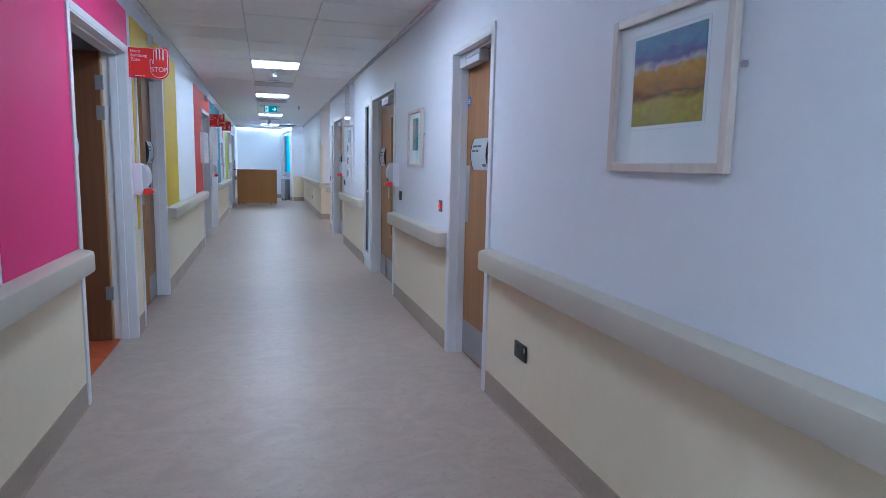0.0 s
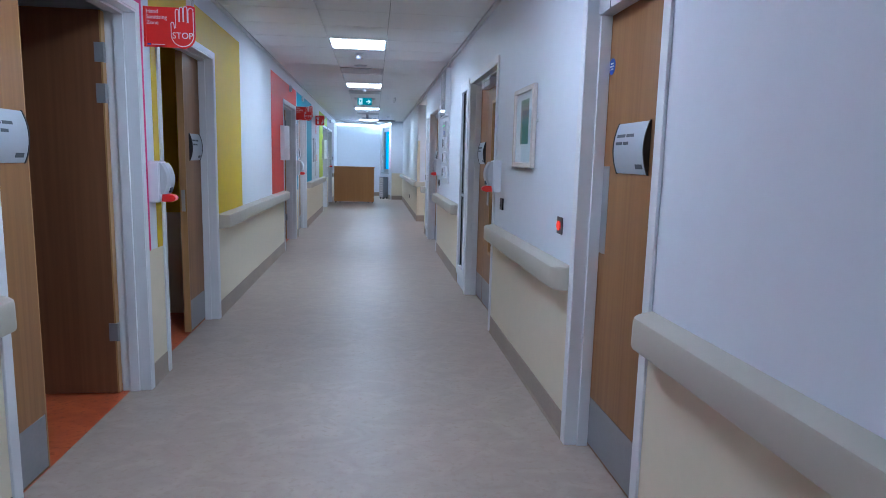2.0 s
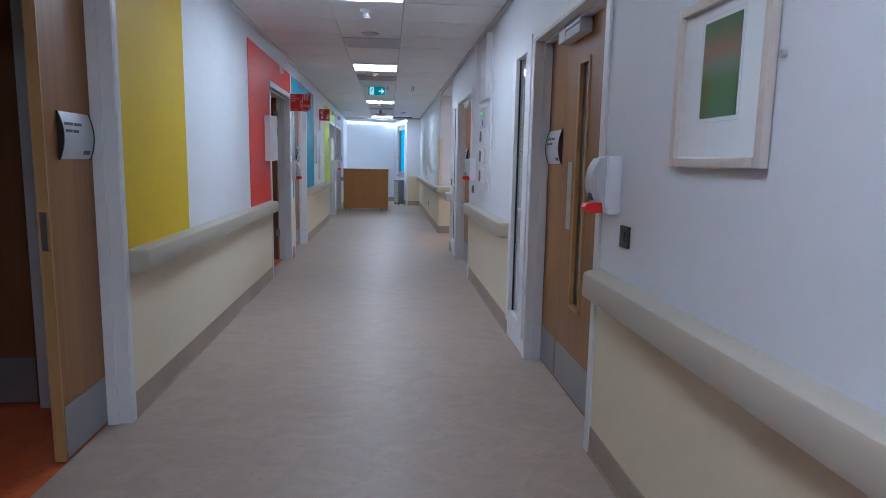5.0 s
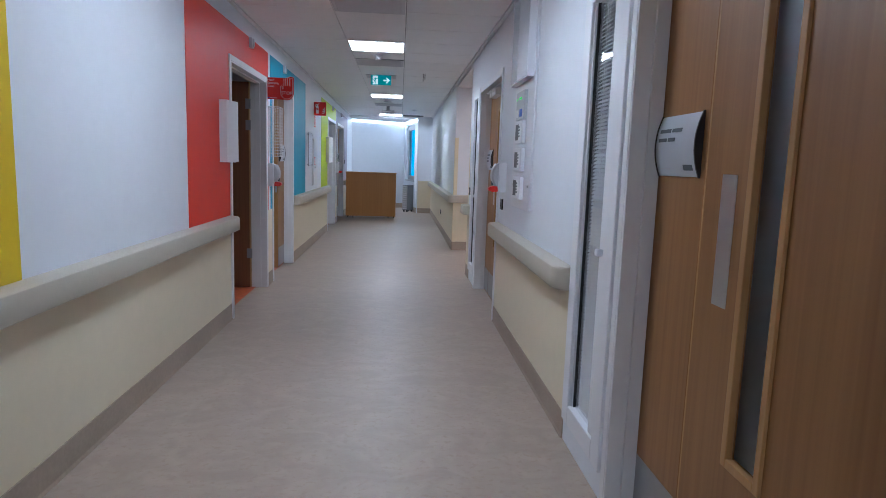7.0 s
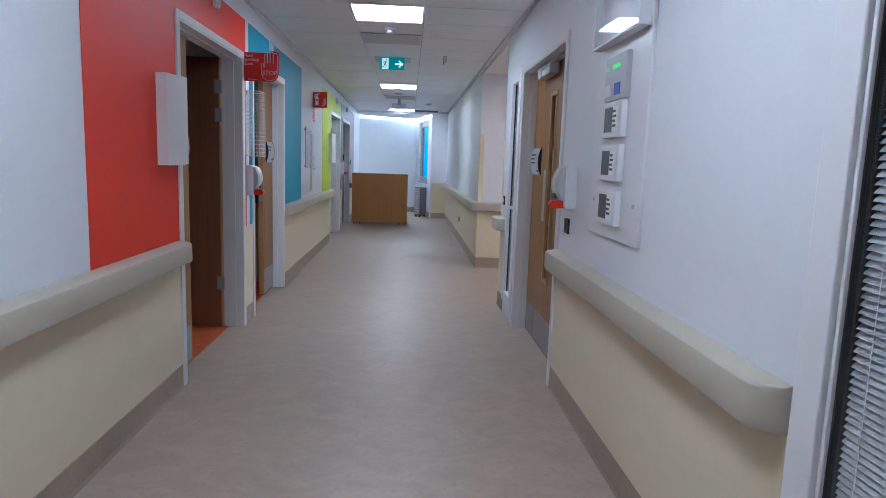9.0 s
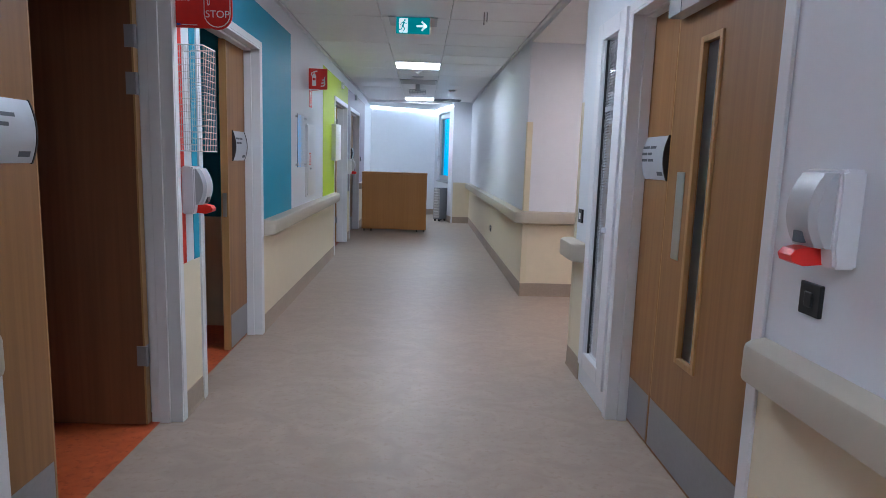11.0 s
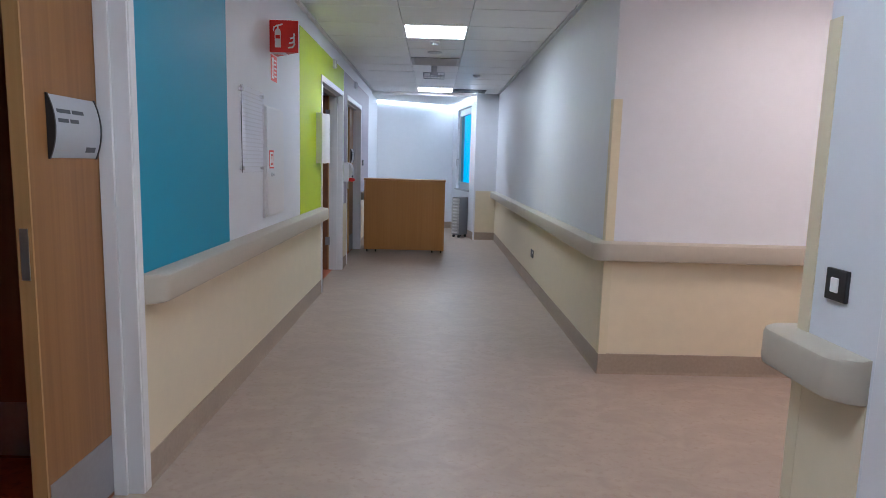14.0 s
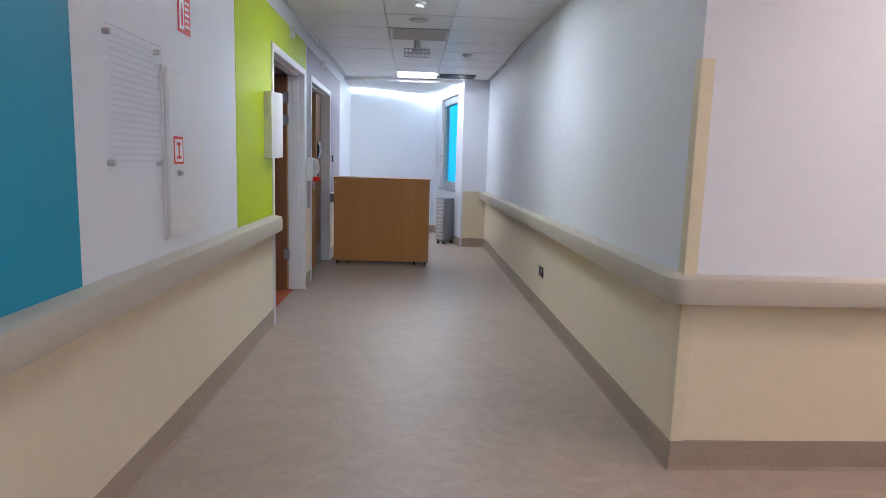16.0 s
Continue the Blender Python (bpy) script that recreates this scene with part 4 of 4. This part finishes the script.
# ---------- signs ----------
def stop_sign(y, z):
    """A red sign that stands out from the wall, its corner rounded round a white hand outline."""
    d = thing("hand_sanitising_sign", pose(XL, y, z), "red projecting sign reading hand sanitising zone, stop", "sign", "projecting signs")
    w, h = 0.275, 0.215
    pts = [(0.004, 0), (0.004, -h), (0.17, -h)] + arc(0.205, -h + 0.065, 0.070, 245, 360, 8) + [(0.275, 0.005)]
    pts += [(0.264, 0.010), (0.243, 0.014), (0.222, 0.012), (0.205, 0.0)]
    bm = bmesh.new()
    prism(bm, pts, -0.003, 0.003)
    part("panel", bm, SIGNRED, d, "red panel")
    part("bracket", boxes((0.0, 0.012, -0.008, 0.008, -h, 0.0)), REDP, d, "red wall bracket")
    bm = bmesh.new()
    k = 0.0042
    stroke(bm, [(0.145, -0.115)] + arc(0.205, -0.148, 0.060, 180, 360, 10) + [(0.265, -0.02)], k, -0.003)
    stroke(bm, [(0.145, -0.148), (0.145, -0.092)] + arc(0.152, -0.088, 0.008, 180, 0, 4) + [(0.163, -0.110), (0.170, -0.105), (0.170, -0.018)] + arc(0.179, -0.018, 0.009, 180, 0, 4) + [(0.188, -0.075)], k, -0.003)
    stroke(bm, [(0.192, -0.075), (0.192, -0.006)] + arc(0.201, -0.006, 0.009, 180, 0, 4) + [(0.210, -0.075)], k, -0.003)
    stroke(bm, [(0.214, -0.075), (0.214, -0.002)] + arc(0.2235, -0.002, 0.0095, 180, 0, 4) + [(0.233, -0.078)], k, -0.003)
    stroke(bm, [(0.238, -0.078), (0.238, -0.014)] + arc(0.2515, -0.014, 0.0135, 180, 0, 4), k, -0.003)
    part("hand_outline", bm, SIGNWHITE, d, "white hand outline")
    for i, t in enumerate(("Hand", "Sanitising", "Zone")):
        words(t, 0.030, 0.014, -0.034 - i * 0.030, -0.0035, SIGNWHITE, d)
    words("STOP", 0.047, 0.206, -0.165, -0.0035, SIGNWHITE, d, align="CENTER")
    part("emblem", boxes((0.016, 0.034, -0.0042, -0.003, -0.205, -0.196)), BLUE, d, "small blue emblem")
    part("print_line", boxes((0.04, 0.11, -0.0042, -0.003, -0.203, -0.199)), SIGNWHITE, d, "thin line of print")


stop_sign(6.945, 2.155)
stop_sign(13.66, 2.148)

# fire extinguisher location sign: two red faces in a wedge
d = thing("fire_point_sign", pose(XL, 17.175, 2.235), "red wedge-shaped fire extinguisher sign", "sign")
bm = bmesh.new()
prof = [(0.0, 0.0), (0.19, 0.0), (0.19, 0.004), (0.006, 0.19), (0.0, 0.19)]
loft(bm, [[(x, y, -0.205) for x, y in prof], [(x, y, 0.0) for x, y in prof]])
part("wedge", bm, SIGNRED, d, "red wedge")
part("underside", boxes((0.004, 0.10, 0.008, 0.085, -0.207, -0.2052)), SIGNWHITE, d, "pale underside")
bm = bmesh.new()
prism(bm, [(0.035, -0.175), (0.075, -0.175), (0.075, -0.072), (0.066, -0.055), (0.044, -0.055), (0.035, -0.072)], -0.0015, 0.0)
stroke(bm, [(0.055, -0.055), (0.055, -0.034), (0.084, -0.026)], 0.010, 0.0)
stroke(bm, [(0.050, -0.034), (0.030, -0.045), (0.026, -0.068)], 0.008, 0.0)
part("extinguisher_shape", bm, SIGNWHITE, d, "white extinguisher shape")
part("label_bar", boxes((0.040, 0.070, -0.0024, -0.0016, -0.118, -0.095)), SIGNRED, d)
bm = bmesh.new()
for x, z, k in ((0.125, -0.175, 1.0), (0.132, -0.145, 0.8), (0.140, -0.115, 0.6)):
    stroke(bm, [(x, z), (x + 0.028 * k, z + 0.004), (x + 0.040 * k, z + 0.022), (x + 0.036 * k, z + 0.050 * k)], 0.010, 0.0)
part("flame_shape", bm, SIGNWHITE, d, "white flame shape")

d = thing("fire_notice", on_left(17.27, 1.935, 0.001), "small red and white extinguisher notice on the wall", "sign")
part("panel", boxes((-0.075, 0.075, -0.003, 0.0, -0.085, 0.085)), SIGNRED, d, "red panel")
part("picture_field", boxes((-0.060, -0.005, -0.0038, -0.003, -0.07, 0.07)), SIGNWHITE, d, "white field")
part("extinguisher_shape", boxes((-0.042, -0.022, -0.0046, -0.0038, -0.055, 0.02), (-0.037, -0.027, -0.0046, -0.0038, 0.02, 0.045)), SIGNRED, d)
for i in range(5):
    part("print_line", boxes((0.008, 0.062 - 0.008 * (i % 2), -0.0038, -0.003, 0.05 - i * 0.026, 0.06 - i * 0.026)), SIGNWHITE, d, "line of print")

# clear notice panel on stand-offs
d = thing("notice_panel", on_left(16.71, 1.49), "clear acrylic notice panel with faint print on stand-offs", "notice board")
part("sheet", boxes((-0.235, 0.235, -0.022, -0.017, -0.25, 0.245), bevel=0.0015), THIN_ACRYL, d, "clear acrylic sheet").visible_shadow = False
for i in range(19):
    z = 0.215 - i * 0.024
    w = 0.21 - (0.05 if i % 4 == 3 else 0.0)
    part("print_line", boxes((-0.21, w, -0.0164, -0.0155, z - 0.0035, z + 0.0035)), FAINT, d, "faint grey line of print")
for x in (-0.21, 0.21):
    for z in (-0.225, 0.22):
        part("standoff", rod(bmesh.new(), (x, 0.0, z), (x, -0.026, z), 0.011, 14), STEEL, d, "steel stand-off")

# recessed extinguisher cabinet
d = thing("extinguisher_cabinet", on_left(17.20, 1.305), "white enamelled flush wall cabinet with red label", "cabinet")
part("body", boxes((-0.23, 0.23, -0.014, 0.0, -0.37, 0.365), bevel=0.003), CAB_PAINT, d)
door = part("door", boxes((-0.22, 0.22, -0.030, -0.0145, -0.357, 0.352), bevel=0.004), CAB_PAINT, d, "white door")
part("label_card", boxes((-0.175, -0.065, -0.0315, -0.0302, -0.045, 0.075)), SIGNRED, door, "red label")
part("label_symbol", boxes((-0.163, -0.077, -0.0325, -0.0316, -0.035, 0.063)), SIGNWHITE, door, "white label field")
part("symbol", boxes((-0.127, -0.113, -0.0332, -0.0326, -0.022, 0.05), (-0.145, -0.095, -0.0332, -0.0326, -0.022, -0.010), (-0.140, -0.100, -0.0332, -0.0326, 0.036, 0.05)), SIGNRED, door, "red symbol")
bm = bmesh.new()
rod(bm, (-0.120, -0.030, -0.085), (-0.120, -0.038, -0.085), 0.013, 14)
box(bm, -0.128, -0.112, -0.050, -0.036, -0.092, -0.078, bevel=0.002)
part("lock", bm, STEEL, door, "steel lock")


# ---------- glove boxes, door sensors ----------
def glove_box(y):
    d = thing("glove_dispenser", on_left(y, 1.53, 0.003), "white wall glove dispenser with bowed front", "dispenser", "glove dispensers")
    bm = bmesh.new()
    w, h, dep = 0.118, 0.228, 0.105
    front = [(-w, 0.0), (-w, -0.055)] + [(-w + 2 * w * i / 8, -0.055 - (dep - 0.055) * math.sin(math.pi * i / 8) ** 0.6) for i in range(1, 8)] + [(w, -0.055), (w, 0.0)]
    loft(bm, [[(x, yy, -h) for x, yy in front], [(x, yy, h) for x, yy in front]])
    part("body", bm, CAB_PAINT, d, smooth=True)
    part("cap", boxes((-w - 0.003, w + 0.003, -0.060, 0.0, h, h + 0.006), bevel=0.002), WPLAST, d, "white top cap")
    part("cap", boxes((-w - 0.003, w + 0.003, -0.060, 0.0, -h - 0.006, -h), bevel=0.002), WPLAST, d, "white bottom cap")
    part("slot", boxes((w - 0.001, w + 0.0015, -0.048, -0.012, -h + 0.03, h - 0.03)), GPLAST, d, "grey side slot")


glove_box(12.09)
glove_box(18.91)
for a, b in LEFT_DOORS:
    d = thing("call_lamp", on_left((a + b) / 2, 2.355, 0.003), "small white call lamp over a door", "call lamp", "call lamps")
    part("body", boxes((-0.03, 0.03, -0.032, 0.0, -0.045, 0.045), bevel=0.004), WPLAST, d)
    part("lens", boxes((-0.022, 0.022, -0.040, -0.032, -0.036, 0.036), bevel=0.004), GPLAST, d, "grey lens")

# wire basket
d = thing("wire_basket", on_left(13.765, 1.36, 0.003), "white wire basket hung on the wall", "wire basket")
bm = bmesh.new()
W2, D2, H2 = 0.085, 0.125, 0.50
n = 17
for i in range(n):
    z = H2 * i / (n - 1)
    r = 0.0028 if i in (0, n - 1) else 0.0014
    rod(bm, (-W2, -0.004, z), (-W2, -D2, z), r, 5)
    rod(bm, (W2, -0.004, z), (W2, -D2, z), r, 5)
    rod(bm, (-W2, -D2, z), (W2, -D2, z), r, 5)
for i in range(6):
    y = -0.004 - (D2 - 0.004) * i / 5
    for s in (-1, 1):
        rod(bm, (s * W2, y, 0), (s * W2, y, H2), 0.0014, 5)
    rod(bm, (-W2, y, 0), (W2, y, 0), 0.0014, 5)
for i in range(8):
    x = -W2 + 2 * W2 * i / 7
    rod(bm, (x, -D2, 0), (x, -D2, H2), 0.0014, 5)
    rod(bm, (x, -0.004, 0), (x, -D2, 0), 0.0014, 5)
    rod(bm, (x, -0.004, 0), (x, -0.004, H2), 0.0014, 5)
part("wire_mesh", bm, CHROME_WIRE, d, "white coated wires")
part("hanger", boxes((-0.02, 0.02, -0.008, 0.0, H2 - 0.02, H2 + 0.01), bevel=0.002), STEEL, d, "steel hanger")


# ---------- switches and sockets ----------
def socket(m, label="black double wall socket on the dado"):
    d = thing("wall_socket", m, label, "socket", "wall sockets")
    part("plate", boxes((-0.073, 0.073, -0.010, 0.0, -0.043, 0.043), bevel=0.003), BLACK, d)
    for x in (-0.035, 0.035):
        part("rocker", boxes((x - 0.010, x + 0.010, -0.014, -0.010, 0.010, 0.032), bevel=0.002), BLACK, d)
        part("pin_hole", boxes((x - 0.003, x + 0.003, -0.0106, -0.0098, -0.010, 0.002), (x - 0.016, x - 0.008, -0.0106, -0.0098, -0.028, -0.024), (x + 0.008, x + 0.016, -0.0106, -0.0098, -0.028, -0.024)), DARKMET, d)
    part("insert", boxes((0.052, 0.066, -0.0115, -0.010, 0.006, 0.030)), SIGNWHITE, d, "white insert")


socket(on_right(4.635, 0.405, 0.003))
socket(on_right(19.55, 0.385, 0.003))


def access_switch(m, label, mat_in):
    d = thing("wall_switch", m, label, "switch", "wall switches")
    part("plate", boxes((-0.043, 0.043, -0.012, 0.0, -0.043, 0.043), bevel=0.003), BLACK, d, "black plate")
    part("rocker", boxes((-0.016, 0.016, -0.017, -0.012, -0.020, 0.020), bevel=0.003), mat_in, d, "rocker")


access_switch(on_right(7.675, 1.045), "black square access reader by a door", BLACK)
access_switch(on_right(12.13, 1.028), "black square access reader by a door", BLACK)
access_switch(on_right(14.50, 1.028), "black light switch with white rocker", SIGNWHITE)
access_switch(on_left(22.62, 1.31, 0.003), "small dark switch beside a door", GPLAST)

d = thing("exit_button", on_right(6.235, 1.042), "dark grey door release plate with lit red ring", "push button")
part("plate", boxes((-0.043, 0.043, -0.006, 0.0, -0.043, 0.043), bevel=0.002), DARKMET, d, "dark grey metal plate")
bm = bmesh.new()
rod(bm, (0, -0.006, 0), (0, -0.012, 0), 0.024, 20)
part("button", bm, REDP, d, "red button")
bm = bmesh.new()
loft(bm, [[((0.019 + 0.005 * math.cos(j * math.pi / 4)) * math.cos(i * math.pi / 10), -0.0125 + 0.0025 * math.sin(j * math.pi / 4), (0.019 + 0.005 * math.cos(j * math.pi / 4)) * math.sin(i * math.pi / 10)) for j in range(8)] for i in range(21)])
part("ring", bm, LEDR, d, "lit red ring")


# ---------- pictures ----------
def art_material(name, stops, warp, scale):
    """A painted landscape: noisy horizontal bands of colour, mixed by height on the sheet."""
    m = bpy.data.materials.new(name)
    m.use_nodes = True
    t = m.node_tree
    b = t.nodes["Principled BSDF"]
    b.inputs["Roughness"].default_value = 0.7
    co = t.nodes.new("ShaderNodeTexCoord")
    sep = t.nodes.new("ShaderNodeSeparateXYZ")
    t.links.new(co.outputs["Generated"], sep.inputs["Vector"])
    n = t.nodes.new("ShaderNodeTexNoise")
    n.inputs["Scale"].default_value, n.inputs["Detail"].default_value, n.inputs["Distortion"].default_value = scale, 4, 0.6
    mp = t.nodes.new("ShaderNodeMapping")
    mp.inputs["Scale"].default_value = (0.9, 1, 1.6)
    t.links.new(co.outputs["Generated"], mp.inputs["Vector"])
    t.links.new(mp.outputs["Vector"], n.inputs["Vector"])
    k = t.nodes.new("ShaderNodeMath")
    k.operation = "MULTIPLY_ADD"
    t.links.new(n.outputs["Fac"], k.inputs[0])
    k.inputs[1].default_value = warp
    t.links.new(sep.outputs["Z"], k.inputs[2])
    ramp = t.nodes.new("ShaderNodeValToRGB")
    els = ramp.color_ramp.elements
    while len(els) < len(stops):
        els.new(0.5)
    for e, (p, c) in zip(els, stops):
        e.position, e.color = p, (*c, 1)
    t.links.new(k.outputs["Value"], ramp.inputs["Fac"])
    n2 = t.nodes.new("ShaderNodeTexNoise")
    n2.inputs["Scale"].default_value, n2.inputs["Detail"].default_value = scale * 3, 5
    t.links.new(co.outputs["Generated"], n2.inputs["Vector"])
    x = t.nodes.new("ShaderNodeMix")
    x.data_type, x.blend_type = "RGBA", "OVERLAY"
    x.inputs["Factor"].default_value = 0.55
    t.links.new(ramp.outputs["Color"], x.inputs["A"])
    t.links.new(n2.outputs["Color"], x.inputs["B"])
    t.links.new(x.outputs["Result"], b.inputs["Base Color"])
    return m


HILLS = art_material("ochre hill painting", [(0.12, (0.30, 0.25, 0.04)), (0.40, (0.40, 0.30, 0.05)), (0.50, (0.16, 0.075, 0.03)), (0.60, (0.36, 0.17, 0.02)), (0.74, (0.44, 0.25, 0.035)), (0.79, (0.42, 0.38, 0.36)), (0.88, (0.13, 0.11, 0.27)), (1.0, (0.15, 0.24, 0.36))], 0.30, 4.5)
FIELD = art_material("green field print", [(0.0, (0.03, 0.09, 0.015)), (0.45, (0.05, 0.12, 0.02)), (0.6, (0.16, 0.20, 0.12)), (0.75, (0.24, 0.12, 0.07)), (1.0, (0.06, 0.13, 0.04))], 0.12, 4)


def picture(y, z, w, h, moulding, mat, aw, ah, ax, az, art, label):
    d = thing("framed_picture", on_right(y, z), label, "picture", "framed pictures")
    t = moulding
    bm = bmesh.new()
    for s in (-1, 1):
        box(bm, s * (w / 2 - t), s * w / 2, -0.030, -0.004, -h / 2, h / 2, bevel=0.004)
        box(bm, -w / 2 + t, w / 2 - t, -0.030, -0.004, s * (h / 2 - t), s * h / 2, bevel=0.004)
    part("frame", bm, mat, d, "pale wooden frame")
    part("mount", boxes((-w / 2 + t, w / 2 - t, -0.012, -0.006, -h / 2 + t, h / 2 - t)), MOUNT, d, "ivory mount")
    bm = bmesh.new()
    e = 0.012
    for s in (-1, 1):
        box(bm, ax + s * (aw / 2 + e), ax + s * (aw / 2 + e + 0.0015), -0.0126, -0.012, az - ah / 2 - e, az + ah / 2 + e)
        box(bm, ax - aw / 2 - e, ax + aw / 2 + e, -0.0126, -0.012, az + s * (ah / 2 + e), az + s * (ah / 2 + e + 0.0015))
    part("mount_line", bm, SLAT, d, "grey ruled line")
    part("print", boxes((ax - aw / 2, ax + aw / 2, -0.0135, -0.0122, az - ah / 2, az + ah / 2)), art, d, "colour print")
    part("glazing", boxes((-w / 2 + t, w / 2 - t, -0.022, -0.020, -h / 2 + t, h / 2 - t)), ACRYL, d, "clear glazing").visible_shadow = False
    bm = bmesh.new()
    rod(bm, (w / 2 + 0.02, 0.0, 0.06 * h), (w / 2 + 0.02, -0.012, 0.06 * h), 0.010, 14)
    part("fixing_stud", bm, STEEL, d, "dull metal fixing stud")
    part("hanger", boxes((-0.10, 0.10, -0.004, 0.0, h / 2 - 0.08, h / 2 - 0.05)), STEEL, d)


picture(3.545, 1.60, 0.625, 0.53, 0.032, PALEFRAME, 0.37, 0.29, 0.0, 0.035, HILLS, "pale wood framed landscape print in ochre and purple")
picture(7.035, 1.564, 0.50, 0.485, 0.030, PALEFRAME, 0.195, 0.27, 0.0, 0.035, FIELD, "white framed print of a green field")

# ---------- gas control panel ----------
d = thing("gas_control_panel", on_right(11.345, 1.05), "white wall panel with valve boxes behind a clear cover", "control panel")
part("backplate", boxes((-0.33, 0.33, -0.016, 0.0, 0.0, 1.44), bevel=0.004), WPLAST, d, "white backplate")
part("cover", boxes((-0.285, 0.285, -0.060, -0.055, 0.86, 1.43), bevel=0.002), ACRYL, d, "clear cover").visible_shadow = False
part("cover_edge", boxes((-0.30, -0.285, -0.062, -0.016, 0.85, 1.43), (0.285, 0.30, -0.062, -0.016, 0.85, 1.43), (-0.285, 0.285, -0.062, -0.016, 0.85, 0.86), bevel=0.002), WPLAST, d, "white cover edge")
al = part("alarm_unit", boxes((-0.135, 0.135, -0.040, -0.016, 0.60, 0.79), bevel=0.004), GPLAST, d, "grey alarm display")
part("display", boxes((-0.12, 0.12, -0.042, -0.040, 0.70, 0.775)), SLAT, al)
for x in (-0.105, -0.016, 0.0, 0.016, 0.036, 0.056):
    part("led", boxes((x - 0.008, x + 0.008, -0.044, -0.042, 0.735, 0.747)), LEDG, al, "lit green light")
part("key", boxes((0.0, 0.07, -0.043, -0.040, 0.62, 0.67)), BLUE, al, "blue key")
part("key", boxes((-0.12, -0.05, -0.043, -0.040, 0.62, 0.67)), WPLAST, al, "white key")
for z in (0.44, 0.255, 0.065):
    v = part("valve_box", boxes((-0.122, 0.122, -0.045, -0.016, z, z + 0.155), bevel=0.006), WPLAST, d, "white valve box")
    part("window", boxes((-0.09, 0.016, -0.047, -0.045, z + 0.025, z + 0.13)), DARKMET, v, "dark window")
    part("label_card", boxes((0.018, 0.08, -0.047, -0.045, z + 0.025, z + 0.13)), SIGNWHITE, v, "white label")
    for j in range(4):
        part("print_line", boxes((0.024, 0.068 - 0.010 * (j % 2), -0.0478, -0.047, z + 0.045 + j * 0.02, z + 0.055 + j * 0.02)), DARKTXT, v, "line of print")
for x in (-0.265, 0.265):
    part("screw", rod(bmesh.new(), (x, -0.016, 0.16), (x, -0.021, 0.16), 0.009, 12), STEEL, d, "steel screw")

# ---------- corner guards ----------
def corner_guard(y, s, z0, z1, mat, name="corner_guard", label="cream plastic corner guard on a wall corner"):
    d = thing(name, pose(XR, y, 0), label, "corner guard", "corner guards")
    bm = bmesh.new()
    t, w = 0.004, 0.052
    prof = [(w, -s * 0.0), (w, -s * t), (0.0, -s * t), (-t * 0.7, -s * t * 0.7), (-t, 0.0), (-t, s * w), (0.0, s * w), (0.0, 0.0)]
    loft(bm, [[(x, yy, z0) for x, yy in prof], [(x, yy, z1) for x, yy in prof]])
    part("angle", bm, mat, d)


corner_guard(SIDE_B, 1, RT, 1.745, GUARD)
corner_guard(SIDE_B, 1, 0.0, RB, GUARD)
corner_guard(SIDE_A, -1, RT, 1.745, GUARD)
corner_guard(SIDE_A, -1, 0.0, RB, GUARD)

# ---------- the far end: desk unit and drawer trolley ----------
d = thing("mobile_cupboard", pose(-0.27, 22.02, 0), "orange beech low mobile cupboard seen from its plain back", "cupboard")
part("back_panel", boxes((-0.575, 0.575, 0.0, 0.018, 0.045, 1.06), bevel=0.002), BEECH, d, "plain beech back")
part("side_panel", boxes((-0.592, -0.576, 0.0, 0.45, 0.045, 1.06), bevel=0.002), BEECH, d)
part("side_panel", boxes((0.576, 0.592, 0.0, 0.45, 0.045, 1.06), bevel=0.002), BEECH, d)
part("top", boxes((-0.60, 0.60, -0.010, 0.46, 1.061, 1.086), bevel=0.003), BEECH, d, "beech top")
part("base", boxes((-0.575, 0.575, 0.019, 0.45, 0.045, 0.063)), BEECH, d)
part("front_door", boxes((-0.574, -0.002, 0.432, 0.45, 0.066, 1.058), bevel=0.002), BEECH, d)
part("front_door", boxes((0.002, 0.574, 0.432, 0.45, 0.066, 1.058), bevel=0.002), BEECH, d)
for x in (-0.55, -0.42, 0.42, 0.55):
    for y in (0.05, 0.40):
        if abs(x) > 0.5 or y < 0.1:
            bm = bmesh.new()
            rod(bm, (x - 0.010, y, 0.0225), (x + 0.010, y, 0.0225), 0.0225, 14)
            box(bm, x - 0.013, x + 0.013, y - 0.012, y + 0.012, 0.028, 0.0445)
            part("castor", bm, BLACK, d, "small black castor")

d = thing("drawer_trolley", pose(0.64, 24.25, 0, 0, 0, -38), "narrow grey metal drawer trolley on black castors", "trolley")
TW, TD = 0.085, 0.14
part("body", boxes((-TW, TW, -TD + 0.02, TD, 0.05, 0.735), bevel=0.004), TROLLEY, d, "grey metal body")
for i in range(11):
    z = 0.075 + i * 0.059
    dr = part("drawer", boxes((-TW + 0.008, TW - 0.008, -TD, -TD + 0.019, z, z + 0.053), bevel=0.003), STEEL, d, "pale metal drawer front")
    part("pull", boxes((-0.05, 0.05, -TD - 0.010, -TD, z + 0.018, z + 0.032), bevel=0.003), WPLAST, dr, "white pull")
for x in (-TW + 0.03, TW - 0.03):
    for y in (-TD + 0.05, TD - 0.03):
        bm = bmesh.new()
        rod(bm, (x - 0.012, y, 0.025), (x + 0.012, y, 0.025), 0.025, 14)
        box(bm, x - 0.015, x + 0.015, y - 0.014, y + 0.014, 0.032, 0.0495)
        part("castor", bm, BLACK, d, "black castor")
